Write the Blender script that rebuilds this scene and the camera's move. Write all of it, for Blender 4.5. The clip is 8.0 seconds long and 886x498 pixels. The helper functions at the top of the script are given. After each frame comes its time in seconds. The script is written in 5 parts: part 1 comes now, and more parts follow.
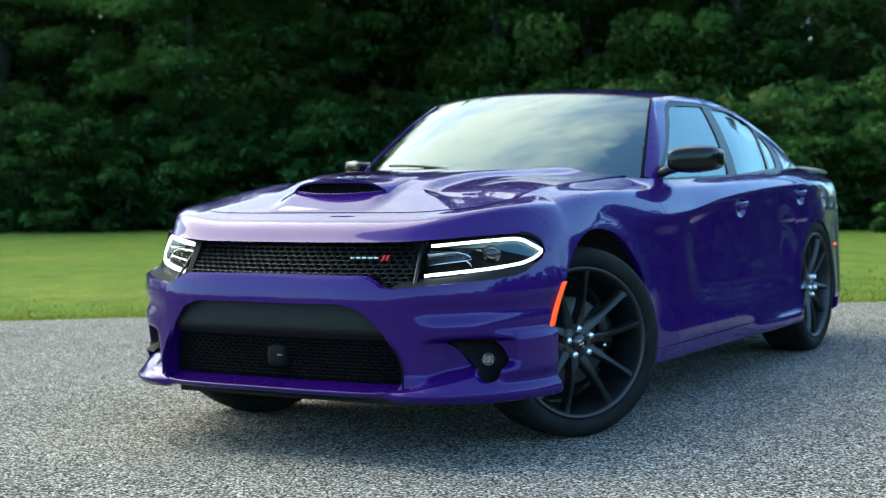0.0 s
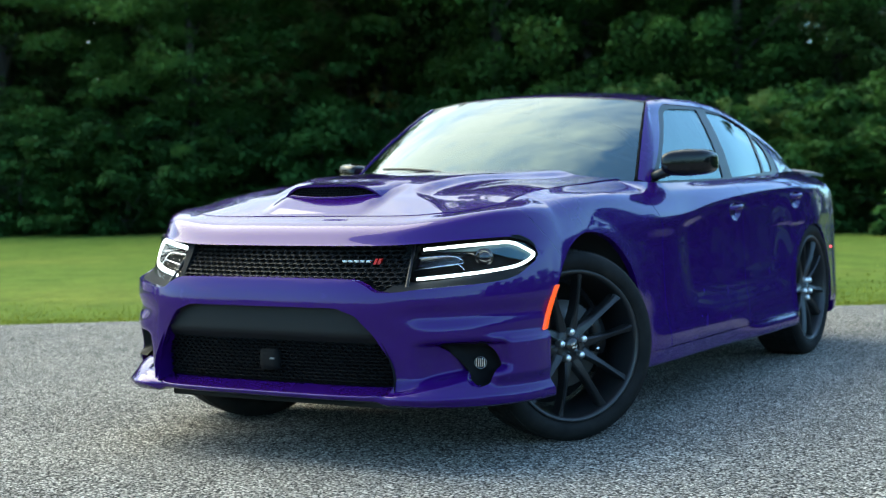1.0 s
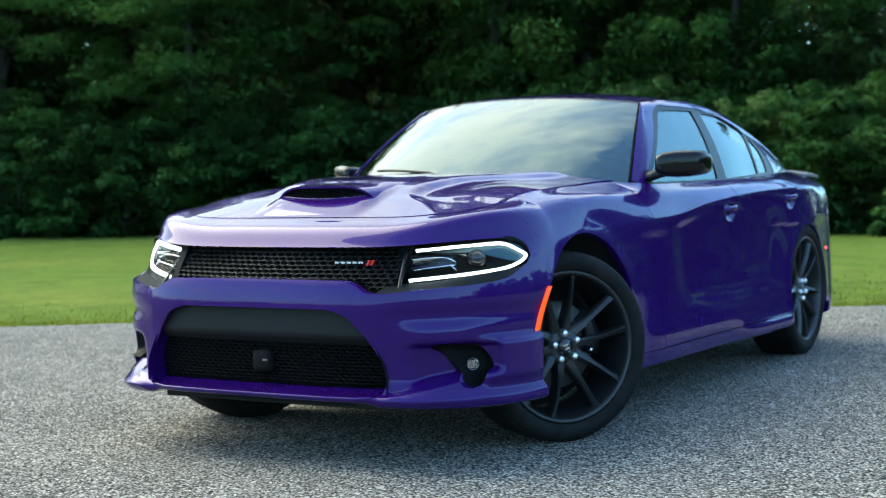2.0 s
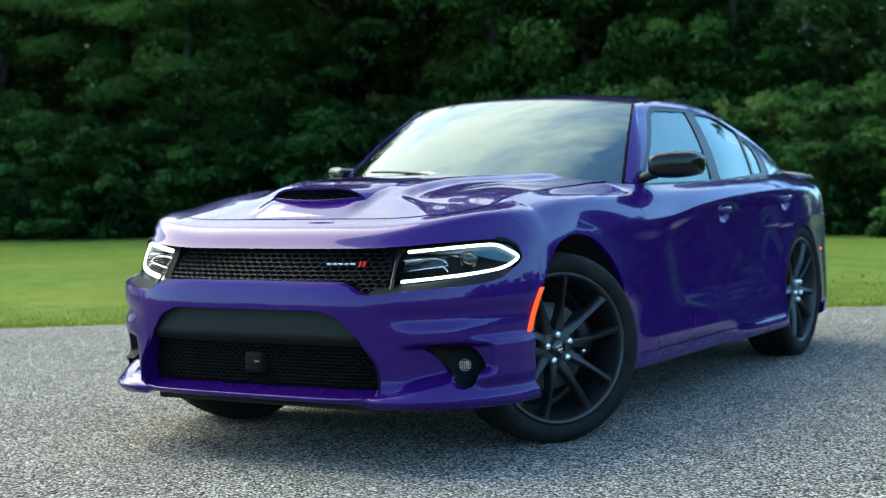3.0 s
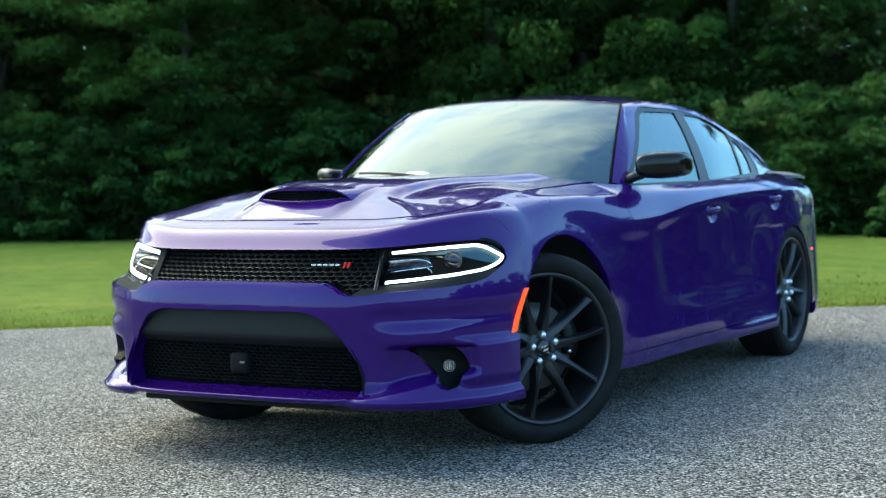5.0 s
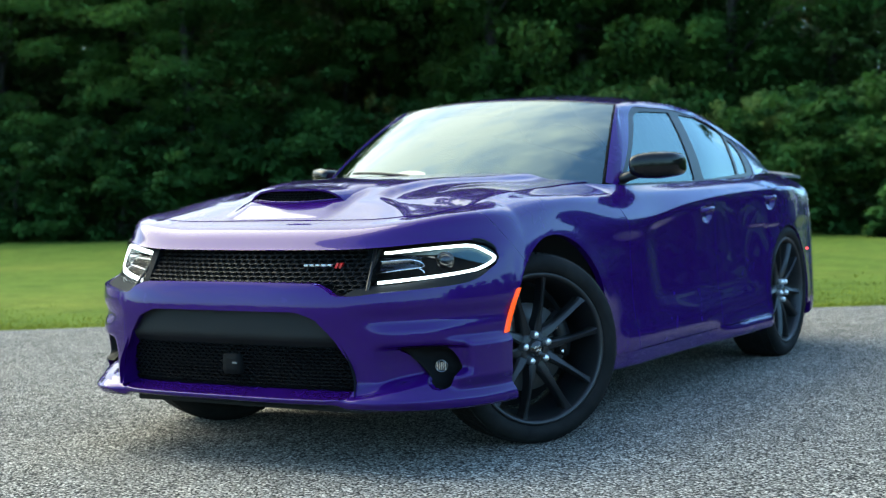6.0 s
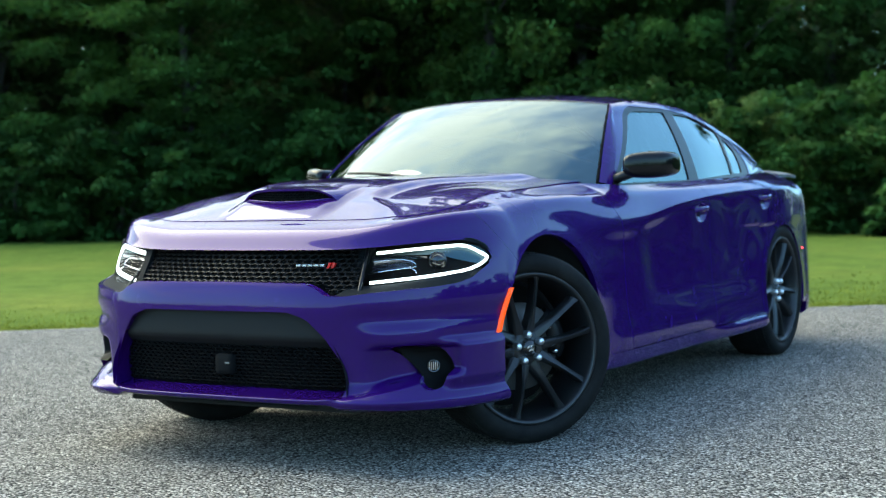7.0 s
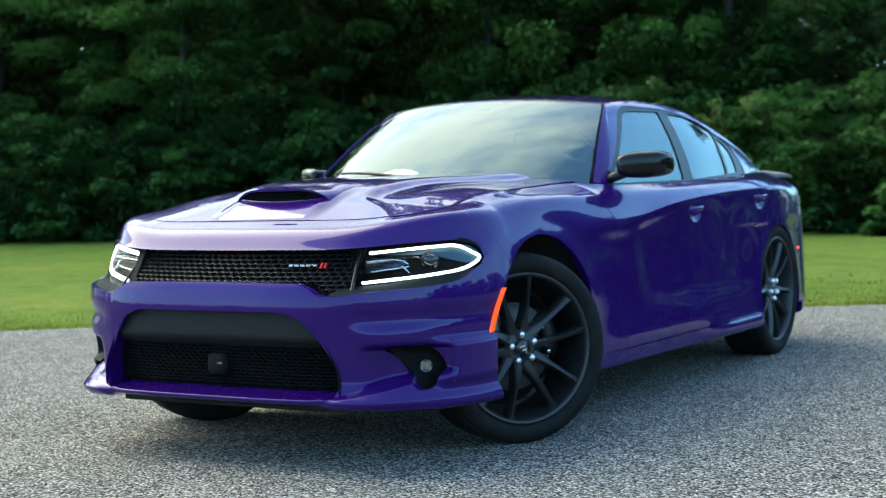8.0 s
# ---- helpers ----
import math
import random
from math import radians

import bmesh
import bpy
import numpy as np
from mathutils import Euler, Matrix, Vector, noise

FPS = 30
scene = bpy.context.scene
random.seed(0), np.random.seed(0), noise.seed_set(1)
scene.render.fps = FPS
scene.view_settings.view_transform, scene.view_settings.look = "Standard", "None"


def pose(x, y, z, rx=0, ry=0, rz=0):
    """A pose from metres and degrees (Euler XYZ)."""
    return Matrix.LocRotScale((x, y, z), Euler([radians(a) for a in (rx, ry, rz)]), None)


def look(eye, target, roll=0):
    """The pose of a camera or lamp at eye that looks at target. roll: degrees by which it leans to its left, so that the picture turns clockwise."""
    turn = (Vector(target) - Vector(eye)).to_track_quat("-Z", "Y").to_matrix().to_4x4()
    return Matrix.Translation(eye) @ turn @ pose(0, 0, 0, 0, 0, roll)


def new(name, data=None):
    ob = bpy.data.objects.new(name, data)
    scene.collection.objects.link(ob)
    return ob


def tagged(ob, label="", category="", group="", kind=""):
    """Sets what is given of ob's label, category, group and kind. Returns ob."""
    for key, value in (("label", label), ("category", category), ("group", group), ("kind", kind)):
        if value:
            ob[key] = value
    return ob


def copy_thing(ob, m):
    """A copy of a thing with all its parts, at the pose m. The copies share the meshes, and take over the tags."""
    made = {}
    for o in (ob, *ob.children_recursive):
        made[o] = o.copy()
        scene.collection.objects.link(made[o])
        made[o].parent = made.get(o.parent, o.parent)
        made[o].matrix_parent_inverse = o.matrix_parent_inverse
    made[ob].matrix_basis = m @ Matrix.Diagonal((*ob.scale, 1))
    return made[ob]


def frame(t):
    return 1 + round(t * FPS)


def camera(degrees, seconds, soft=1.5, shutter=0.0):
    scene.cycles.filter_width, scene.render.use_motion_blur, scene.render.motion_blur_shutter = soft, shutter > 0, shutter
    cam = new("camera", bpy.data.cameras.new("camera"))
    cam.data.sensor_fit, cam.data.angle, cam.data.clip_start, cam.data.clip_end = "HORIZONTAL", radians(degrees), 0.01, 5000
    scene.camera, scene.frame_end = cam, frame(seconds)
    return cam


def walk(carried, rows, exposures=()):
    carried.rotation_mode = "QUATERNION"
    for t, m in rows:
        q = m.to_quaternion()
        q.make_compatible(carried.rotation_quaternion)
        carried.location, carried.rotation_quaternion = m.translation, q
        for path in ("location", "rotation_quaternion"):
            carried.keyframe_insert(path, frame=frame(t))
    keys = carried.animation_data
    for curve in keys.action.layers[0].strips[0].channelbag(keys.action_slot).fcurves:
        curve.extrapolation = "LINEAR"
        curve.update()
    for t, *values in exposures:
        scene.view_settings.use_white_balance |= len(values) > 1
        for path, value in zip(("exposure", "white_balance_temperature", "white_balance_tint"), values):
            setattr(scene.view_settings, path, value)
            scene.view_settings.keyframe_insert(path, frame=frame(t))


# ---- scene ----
from functools import lru_cache

cam = camera(33.55, 8.0, soft=1.2)
PATH = [
    (0.0, 3.2994, -5.3284, 0.9934, 87.360, 0.858, 30.059),
    (0.5, 3.3133, -5.3208, 0.9934, 87.432, 0.891, 30.079),
    (1.0, 3.3256, -5.3119, 0.9930, 87.493, 0.913, 30.085),
    (1.5, 3.3377, -5.3042, 0.9920, 87.528, 0.952, 30.087),
    (3.0, 3.3789, -5.2849, 0.9905, 87.609, 1.048, 30.101),
    (3.5, 3.3940, -5.2784, 0.9903, 87.629, 1.093, 30.107),
    (4.0, 3.4076, -5.2711, 0.9902, 87.631, 1.114, 30.124),
    (4.5, 3.4216, -5.2639, 0.9900, 87.632, 1.128, 30.143),
    (6.0, 3.4618, -5.2418, 0.9886, 87.652, 1.225, 30.164),
    (6.5, 3.4752, -5.2327, 0.9883, 87.649, 1.257, 30.187),
    (7.0, 3.4897, -5.2272, 0.9880, 87.647, 1.296, 30.192),
    (7.5, 3.5017, -5.2185, 0.9876, 87.647, 1.314, 30.201),
    (8.0, 3.5148, -5.2115, 0.9870, 87.649, 1.341, 30.207),
]
EXPOSURE, KELVIN, GREENISH = 1.0, 6500, -7.0
walk(cam, [(t, pose(x, y, z, rx, ry, rz)) for t, x, y, z, rx, ry, rz in PATH], [(0.0, EXPOSURE, KELVIN, GREENISH), (8.0, EXPOSURE, KELVIN, GREENISH)])
cam.data.dof.use_dof = True
cam.data.dof.focus_distance = 4.9
cam.data.dof.aperture_fstop = 3.9

# ---- light ----
SUN_ELEVATION, SUN_AZIMUTH = 44.0, 178.0      # azimuth: degrees anticlockwise from +X, where the sun stands
world = bpy.data.worlds.new("sky")
scene.world = world
world.use_nodes = True
wn, wl = world.node_tree.nodes, world.node_tree.links
wn.clear()
w_out = wn.new("ShaderNodeOutputWorld")
w_bg = wn.new("ShaderNodeBackground")
w_sky = wn.new("ShaderNodeTexSky")
w_sky.sky_type = "NISHITA"
w_sky.sun_disc = False
w_sky.sun_elevation = radians(SUN_ELEVATION)
w_sky.sun_rotation = radians(90.0 - SUN_AZIMUTH)
w_sky.air_density, w_sky.dust_density, w_sky.ozone_density = 1.2, 1.2, 2.5
w_coord = wn.new("ShaderNodeTexCoord")
w_map = wn.new("ShaderNodeMapping")
w_map.inputs["Scale"].default_value = (1.0, 1.0, 2.2)
w_map.inputs["Location"].default_value = (0.0, 0.0, 0.0)
w_noise = wn.new("ShaderNodeTexNoise")
w_noise.inputs["Scale"].default_value = 1.5
w_noise.inputs["Detail"].default_value = 7.0
w_noise.inputs["Roughness"].default_value = 0.55
w_noise.inputs["Distortion"].default_value = 0.6
w_ramp = wn.new("ShaderNodeValToRGB")
w_ramp.color_ramp.elements[0].position = 0.42
w_ramp.color_ramp.elements[1].position = 0.84
w_ramp.color_ramp.elements[0].color = (0.08, 0.08, 0.08, 1)      # a thin veil over all of it
w_mix = wn.new("ShaderNodeMix")
w_mix.data_type = "RGBA"
w_mix.inputs["B"].default_value = (12.2, 12.0, 11.7, 1)     # lit cloud
wl.new(w_coord.outputs["Generated"], w_map.inputs["Vector"])
wl.new(w_map.outputs["Vector"], w_noise.inputs["Vector"])
# the cloud thickens towards the bank that veils the sun
w_bank = wn.new("ShaderNodeVectorMath")
w_bank.operation = "DOT_PRODUCT"
w_bank.inputs[1].default_value = (-0.78, 0.20, 0.62)
w_gain = wn.new("ShaderNodeMath")
w_gain.operation = "MULTIPLY_ADD"
w_gain.inputs[1].default_value = 0.92
w_gain.inputs[2].default_value = -0.555
w_sum = wn.new("ShaderNodeMath")
w_sum.operation = "ADD"
wl.new(w_coord.outputs["Generated"], w_bank.inputs[0])
wl.new(w_bank.outputs["Value"], w_gain.inputs[0])
wl.new(w_noise.outputs["Fac"], w_sum.inputs[0])
wl.new(w_gain.outputs["Value"], w_sum.inputs[1])
# wind-drawn wisps along the cloud's edges
w_map2 = wn.new("ShaderNodeMapping")
w_map2.inputs["Scale"].default_value = (2.2, 6.0, 3.4)
w_map2.inputs["Rotation"].default_value = (0.3, 0.2, 0.7)
w_wisp = wn.new("ShaderNodeTexNoise")
w_wisp.inputs["Scale"].default_value = 2.4
w_wisp.inputs["Detail"].default_value = 6.0
w_wisp.inputs["Roughness"].default_value = 0.6
w_wisp.inputs["Distortion"].default_value = 1.0
w_sum2 = wn.new("ShaderNodeMath")
w_sum2.operation = "MULTIPLY_ADD"
w_sum2.inputs[1].default_value = 0.64
w_off = wn.new("ShaderNodeMath")
w_off.operation = "SUBTRACT"
w_off.inputs[1].default_value = 0.32
wl.new(w_coord.outputs["Generated"], w_map2.inputs["Vector"])
wl.new(w_map2.outputs["Vector"], w_wisp.inputs["Vector"])
wl.new(w_wisp.outputs["Fac"], w_sum2.inputs[0])
wl.new(w_sum.outputs["Value"], w_off.inputs[0])
wl.new(w_off.outputs["Value"], w_sum2.inputs[2])
wl.new(w_sum2.outputs["Value"], w_ramp.inputs["Fac"])
wl.new(w_ramp.outputs["Color"], w_mix.inputs["Factor"])
w_clear = wn.new("ShaderNodeMix")
w_clear.data_type, w_clear.blend_type = "RGBA", "MULTIPLY"
w_clear.inputs["Factor"].default_value = 1.0
w_clear.inputs["B"].default_value = (0.88, 1.41, 1.90, 1)      # a deep, clean blue between the clouds
wl.new(w_sky.outputs["Color"], w_clear.inputs["A"])
wl.new(w_clear.outputs["Result"], w_mix.inputs["A"])
wl.new(w_mix.outputs["Result"], w_bg.inputs["Color"])
w_bg.inputs["Strength"].default_value = 0.15
wl.new(w_bg.outputs["Background"], w_out.inputs["Surface"])

sun_data = bpy.data.lights.new("sun", "SUN")
sun_data.energy, sun_data.angle, sun_data.color = 1.95, radians(50), (1.0, 0.85, 0.66)
sun = new("sun", sun_data)
_a, _e = radians(SUN_AZIMUTH), radians(SUN_ELEVATION)
sun.matrix_world = look((30 * math.cos(_a) * math.cos(_e), 30 * math.sin(_a) * math.cos(_e), 30 * math.sin(_e)), (0, 0, 0))


# ---- materials ----
def material(name, color=(0.5, 0.5, 0.5), rough=0.5, metal=0.0, **sockets):
    m = bpy.data.materials.new(name)
    m.use_nodes = True
    b = m.node_tree.nodes["Principled BSDF"]
    b.inputs["Base Color"].default_value = (*color, 1)
    b.inputs["Roughness"].default_value = rough
    b.inputs["Metallic"].default_value = metal
    for key, value in sockets.items():
        b.inputs[key.replace("_", " ")].default_value = value
    return m


def nodes_of(m):
    return m.node_tree.nodes, m.node_tree.links, m.node_tree.nodes["Principled BSDF"]


def noise_node(m, scale, detail=4.0, rough=0.6, coord="Object", stretch=None):
    n, l, _ = nodes_of(m)
    tc = n.new("ShaderNodeTexCoord")
    t = n.new("ShaderNodeTexNoise")
    t.inputs["Scale"].default_value, t.inputs["Detail"].default_value, t.inputs["Roughness"].default_value = scale, detail, rough
    if stretch:
        mp = n.new("ShaderNodeMapping")
        mp.inputs["Scale"].default_value = stretch
        l.new(tc.outputs[coord], mp.inputs["Vector"])
        l.new(mp.outputs["Vector"], t.inputs["Vector"])
    else:
        l.new(tc.outputs[coord], t.inputs["Vector"])
    return t


def ramp_node(m, source, stops):
    n, l, _ = nodes_of(m)
    r = n.new("ShaderNodeValToRGB")
    while len(r.color_ramp.elements) < len(stops):
        r.color_ramp.elements.new(0.5)
    for e, (p, c) in zip(r.color_ramp.elements, stops):
        e.position, e.color = p, (*c, 1)
    l.new(source, r.inputs["Fac"])
    return r


def mix_node(m, fac, a, b, blend="MIX"):
    n, l, _ = nodes_of(m)
    x = n.new("ShaderNodeMix")
    x.data_type, x.blend_type = "RGBA", blend
    for socket, value in (("Factor", fac), ("A", a), ("B", b)):
        if isinstance(value, (int, float)):
            x.inputs[socket].default_value = value
        elif isinstance(value, tuple):
            x.inputs[socket].default_value = (*value, 1)
        else:
            l.new(value, x.inputs[socket])
    return x.outputs["Result"]


def bump_node(m, height, strength, distance):
    n, l, b = nodes_of(m)
    k = n.new("ShaderNodeBump")
    k.inputs["Strength"].default_value, k.inputs["Distance"].default_value = strength, distance
    l.new(height, k.inputs["Height"])
    l.new(k.outputs["Normal"], b.inputs["Normal"])
    return k


def paint_material():
    m = material("purple_paint", (0.06, 0.018, 0.24), 0.3, 0.18, Coat_Weight=1.0, Coat_Roughness=0.014, Coat_IOR=1.36, Specular_IOR_Level=0.03, Specular_Tint=(0.36, 0.40, 1.0, 1))
    n, l, b = nodes_of(m)
    flakes = noise_node(m, 2600, 2)
    c = ramp_node(m, flakes.outputs["Fac"], [(0.3, (0.0215, 0.0024, 0.084)), (0.75, (0.0310, 0.0042, 0.122))])
    l.new(c.outputs["Color"], b.inputs["Base Color"])
    dust = noise_node(m, 3.0, 6)
    r = ramp_node(m, dust.outputs["Fac"], [(0.35, (0.24,) * 3), (0.8, (0.30,) * 3)])
    l.new(r.outputs["Color"], b.inputs["Roughness"])
    return m


def asphalt_material():
    m = material("asphalt", (0.2, 0.2, 0.2), 0.9, 0.0, Specular_IOR_Level=0.25)
    n, l, b = nodes_of(m)
    tc = n.new("ShaderNodeTexCoord")
    v = n.new("ShaderNodeTexVoronoi")
    v.inputs["Scale"].default_value = 98
    l.new(tc.outputs["Object"], v.inputs["Vector"])
    sp = n.new("ShaderNodeSeparateColor")
    l.new(v.outputs["Color"], sp.inputs["Color"])
    stones = ramp_node(m, sp.outputs["Red"], [(0.0, (0.125, 0.118, 0.104)), (0.30, (0.28, 0.262, 0.232)), (0.7, (0.39, 0.362, 0.320)), (0.97, (0.74, 0.684, 0.605))])
    gap = ramp_node(m, v.outputs["Distance"], [(0.46, (1, 1, 1)), (0.68, (0.08, 0.08, 0.08))])
    c = mix_node(m, 1.0, stones.outputs["Color"], gap.outputs["Color"], "MULTIPLY")
    big = noise_node(m, 0.55, 5)
    tone = ramp_node(m, big.outputs["Fac"], [(0.3, (0.82, 0.82, 0.83)), (0.7, (1.1, 1.09, 1.06))])
    c = mix_node(m, 1.0, c, tone.outputs["Color"], "MULTIPLY")
    pits = noise_node(m, 48, 3)
    hollow = ramp_node(m, pits.outputs["Fac"], [(0.37, (0.34, 0.34, 0.34)), (0.45, (1, 1, 1))])
    c = mix_node(m, 1.0, c, hollow.outputs["Color"], "MULTIPLY")
    mid = noise_node(m, 9, 4)
    tone2 = ramp_node(m, mid.outputs["Fac"], [(0.3, (0.85, 0.85, 0.85)), (0.7, (1.1, 1.1, 1.1))])
    c = mix_node(m, 1.0, c, tone2.outputs["Color"], "MULTIPLY")
    l.new(c, b.inputs["Base Color"])
    bump_node(m, gap.outputs["Color"], 1.0, 0.012)
    return m


def grass_material(name, tint=1.0):
    m = material(name, (0.1, 0.17, 0.03), 0.95, 0.0, Specular_IOR_Level=0.05)
    n, l, b = nodes_of(m)
    big = noise_node(m, 0.35, 4)
    fine = noise_node(m, 15, 6, 0.7)
    c1 = ramp_node(m, big.outputs["Fac"], [(0.3, (0.10 * tint, 0.155 * tint, 0.024)), (0.5, (0.13 * tint, 0.185 * tint, 0.03)), (0.7, (0.175 * tint, 0.205 * tint, 0.036))])
    c2 = ramp_node(m, fine.outputs["Fac"], [(0.3, (0.72, 0.74, 0.7)), (0.7, (1.22, 1.2, 1.15))])
    streak = noise_node(m, 2.2, 6, 0.7)
    c3 = ramp_node(m, streak.outputs["Fac"], [(0.32, (0.7, 0.74, 0.7)), (0.68, (1.22, 1.18, 1.1))])
    c = mix_node(m, 1.0, c1.outputs["Color"], c2.outputs["Color"], "MULTIPLY")
    l.new(mix_node(m, 1.0, c, c3.outputs["Color"], "MULTIPLY"), b.inputs["Base Color"])
    bump_node(m, fine.outputs["Fac"], 0.5, 0.03)
    return m


def leaf_material(name, dark, light):
    m = material(name, dark, 0.8, 0.0, Specular_IOR_Level=0.2)
    n, l, b = nodes_of(m)
    g = n.new("ShaderNodeNewGeometry")
    r = ramp_node(m, g.outputs["Random Per Island"], [(0.0, dark), (1.0, light)])
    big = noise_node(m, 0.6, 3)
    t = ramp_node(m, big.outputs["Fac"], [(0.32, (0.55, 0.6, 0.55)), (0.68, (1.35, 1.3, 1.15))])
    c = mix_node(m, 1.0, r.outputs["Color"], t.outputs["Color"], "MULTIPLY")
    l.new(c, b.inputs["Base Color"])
    tl = n.new("ShaderNodeBsdfTranslucent")
    l.new(c, tl.inputs["Color"])
    mx = n.new("ShaderNodeMixShader")
    mx.inputs["Fac"].default_value = 0.42
    l.new(b.outputs["BSDF"], mx.inputs[1])
    l.new(tl.outputs["BSDF"], mx.inputs[2])
    l.new(mx.outputs["Shader"], n["Material Output"].inputs["Surface"])
    return m


def bark_material():
    m = material("bark", (0.06, 0.045, 0.035), 0.9)
    n, l, b = nodes_of(m)
    t = noise_node(m, 6, 6, 0.7, "Object", (3, 3, 0.6))
    r = ramp_node(m, t.outputs["Fac"], [(0.3, (0.016, 0.013, 0.010)), (0.7, (0.055, 0.044, 0.034))])
    l.new(r.outputs["Color"], b.inputs["Base Color"])
    bump_node(m, t.outputs["Fac"], 0.8, 0.03)
    return m


def rubber_material():
    m = material("rubber", (0.012, 0.012, 0.012), 0.75, 0.0, Specular_IOR_Level=0.13)
    n, l, b = nodes_of(m)
    t = noise_node(m, 14, 5)
    r = ramp_node(m, t.outputs["Fac"], [(0.3, (0.007, 0.007, 0.007)), (0.75, (0.019, 0.018, 0.017))])
    l.new(r.outputs["Color"], b.inputs["Base Color"])
    return m


PAINT = paint_material()
ASPHALT = asphalt_material()
GRASS = grass_material("lawn", 0.84)
BLADE = leaf_material("grass_blade", (0.15, 0.205, 0.032), (0.20, 0.25, 0.045))
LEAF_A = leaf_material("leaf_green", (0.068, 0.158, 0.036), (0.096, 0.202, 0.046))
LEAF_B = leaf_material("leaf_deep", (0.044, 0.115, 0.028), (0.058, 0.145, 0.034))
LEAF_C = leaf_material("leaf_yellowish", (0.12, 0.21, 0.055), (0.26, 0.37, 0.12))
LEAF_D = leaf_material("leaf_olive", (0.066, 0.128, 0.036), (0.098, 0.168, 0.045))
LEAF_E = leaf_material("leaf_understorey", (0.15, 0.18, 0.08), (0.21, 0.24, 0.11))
BARK = bark_material()
RUBBER = rubber_material()
BLACK_GLOSS = material("gloss_black", (0.006, 0.006, 0.007), 0.08, 0.0, Coat_Weight=0.6)
MIRROR_BLACK = material("mirror_cap_black", (0.006, 0.005, 0.006), 0.10, 0.0, Specular_IOR_Level=0.30)
BLACK_TRIM = material("satin_black_trim", (0.009, 0.009, 0.010), 0.36, 0.0, Specular_IOR_Level=0.3)
SPOILER_GREY = material("satin_grey_spoiler", (0.13, 0.14, 0.14), 0.4)
BLACK_MATTE = material("matte_black_plastic", (0.010, 0.011, 0.0115), 0.58, 0.0, Specular_IOR_Level=0.20)
BLACK_DEEP = material("dark_recess", (0.006, 0.006, 0.006), 0.8, 0.0, Specular_IOR_Level=0.12)
NET_BLACK = material("dull_black_net", (0.0055, 0.0055, 0.006), 0.62, 0.0, Specular_IOR_Level=0.09)
GRILLE_BLACK = material("grille_black", (0.006, 0.006, 0.0065), 0.40, 0.0, Specular_IOR_Level=0.18)
BEZEL = material("grey_bezel", (0.012, 0.014, 0.016), 0.5, 0.0, Specular_IOR_Level=0.02)
LAMP_BACK = material("teal_lamp_metal", (0.055, 0.080, 0.090), 0.34, 1.0)
RIM = material("dark_rim", (0.026, 0.026, 0.028), 0.38, 0.4, Coat_Weight=0.15, Coat_Roughness=0.15)
CHROME = material("chrome", (0.75, 0.76, 0.78), 0.12, 1.0)
NUT = material("bright_wheel_nut", (0.86, 0.87, 0.88), 0.32, 1.0)
SILVER = material("silver_badge", (0.6, 0.61, 0.63), 0.25, 0.9)
STEEL = material("brake_steel", (0.2, 0.195, 0.19), 0.42, 0.7)
RED = material("red_enamel", (0.55, 0.012, 0.012), 0.3)
AMBER = material("amber_lens", (0.85, 0.07, 0.005), 0.25, 0.0, Emission_Color=(1.0, 0.09, 0.004, 1), Emission_Strength=0.4)
RED_LENS = material("red_lens", (0.35, 0.005, 0.008), 0.15)
RED_GLOW = material("red_marker_glow", (0.6, 0.01, 0.01), 0.3, 0.0, Emission_Color=(1.0, 0.05, 0.05, 1), Emission_Strength=3.0)
LED = material("lit_light_tube", (0.9, 0.92, 0.95), 0.3, 0.0, Emission_Color=(0.93, 0.97, 1.0, 1), Emission_Strength=2.2)
REFLECTOR = material("lamp_reflector", (0.13, 0.14, 0.15), 0.22, 1.0)
CABIN = material("cabin_dark", (0.02, 0.02, 0.022), 0.7)
WHEEL_WELL = material("wheel_well", (0.008, 0.008, 0.008), 0.9)
EXHAUST = material("exhaust_steel", (0.4, 0.39, 0.38), 0.25, 1.0)


def glass_material(name, color, rough=0.0, mixing=0.0):
    m = bpy.data.materials.new(name)
    m.use_nodes = True
    b = m.node_tree.nodes["Principled BSDF"]
    b.inputs["Base Color"].default_value = (*color, 1)
    b.inputs["Roughness"].default_value = rough
    b.inputs["Transmission Weight"].default_value = 1.0
    b.inputs["IOR"].default_value = 1.5
    b.inputs["Coat Weight"].default_value = mixing
    return m


GLASS = glass_material("clear_lens", (0.95, 0.97, 1.0))
GLASS.node_tree.nodes["Principled BSDF"].inputs["IOR"].default_value = 1.07
TINT = glass_material("tinted_glass", (0.10, 0.13, 0.14))
TINT.node_tree.nodes["Principled BSDF"].inputs["IOR"].default_value = 2.12
TINT.node_tree.nodes["Principled BSDF"].inputs["Specular Tint"].default_value = (0.74, 0.97, 1.0, 1)
SIDE_TINT = glass_material("side_window_glass", (0.08, 0.11, 0.12))
SIDE_TINT.node_tree.nodes["Principled BSDF"].inputs["IOR"].default_value = 2.3
SIDE_TINT.node_tree.nodes["Principled BSDF"].inputs["Specular Tint"].default_value = (0.60, 0.98, 0.98, 1)


# ---- mesh helpers ----
def finish(bm, name, mat, parent=None, label="", smooth=True, matrix=None):
    me = bpy.data.meshes.new(name)
    bm.to_mesh(me)
    bm.free()
    if smooth:
        for p in me.polygons:
            p.use_smooth = True
    for m in (mat if isinstance(mat, (list, tuple)) else [mat]):
        me.materials.append(m)
    ob = new(name, me)
    if parent is not None:
        ob.parent = parent
    if matrix is not None:
        ob.matrix_basis = matrix
    if label:
        ob["label"] = label
    return ob


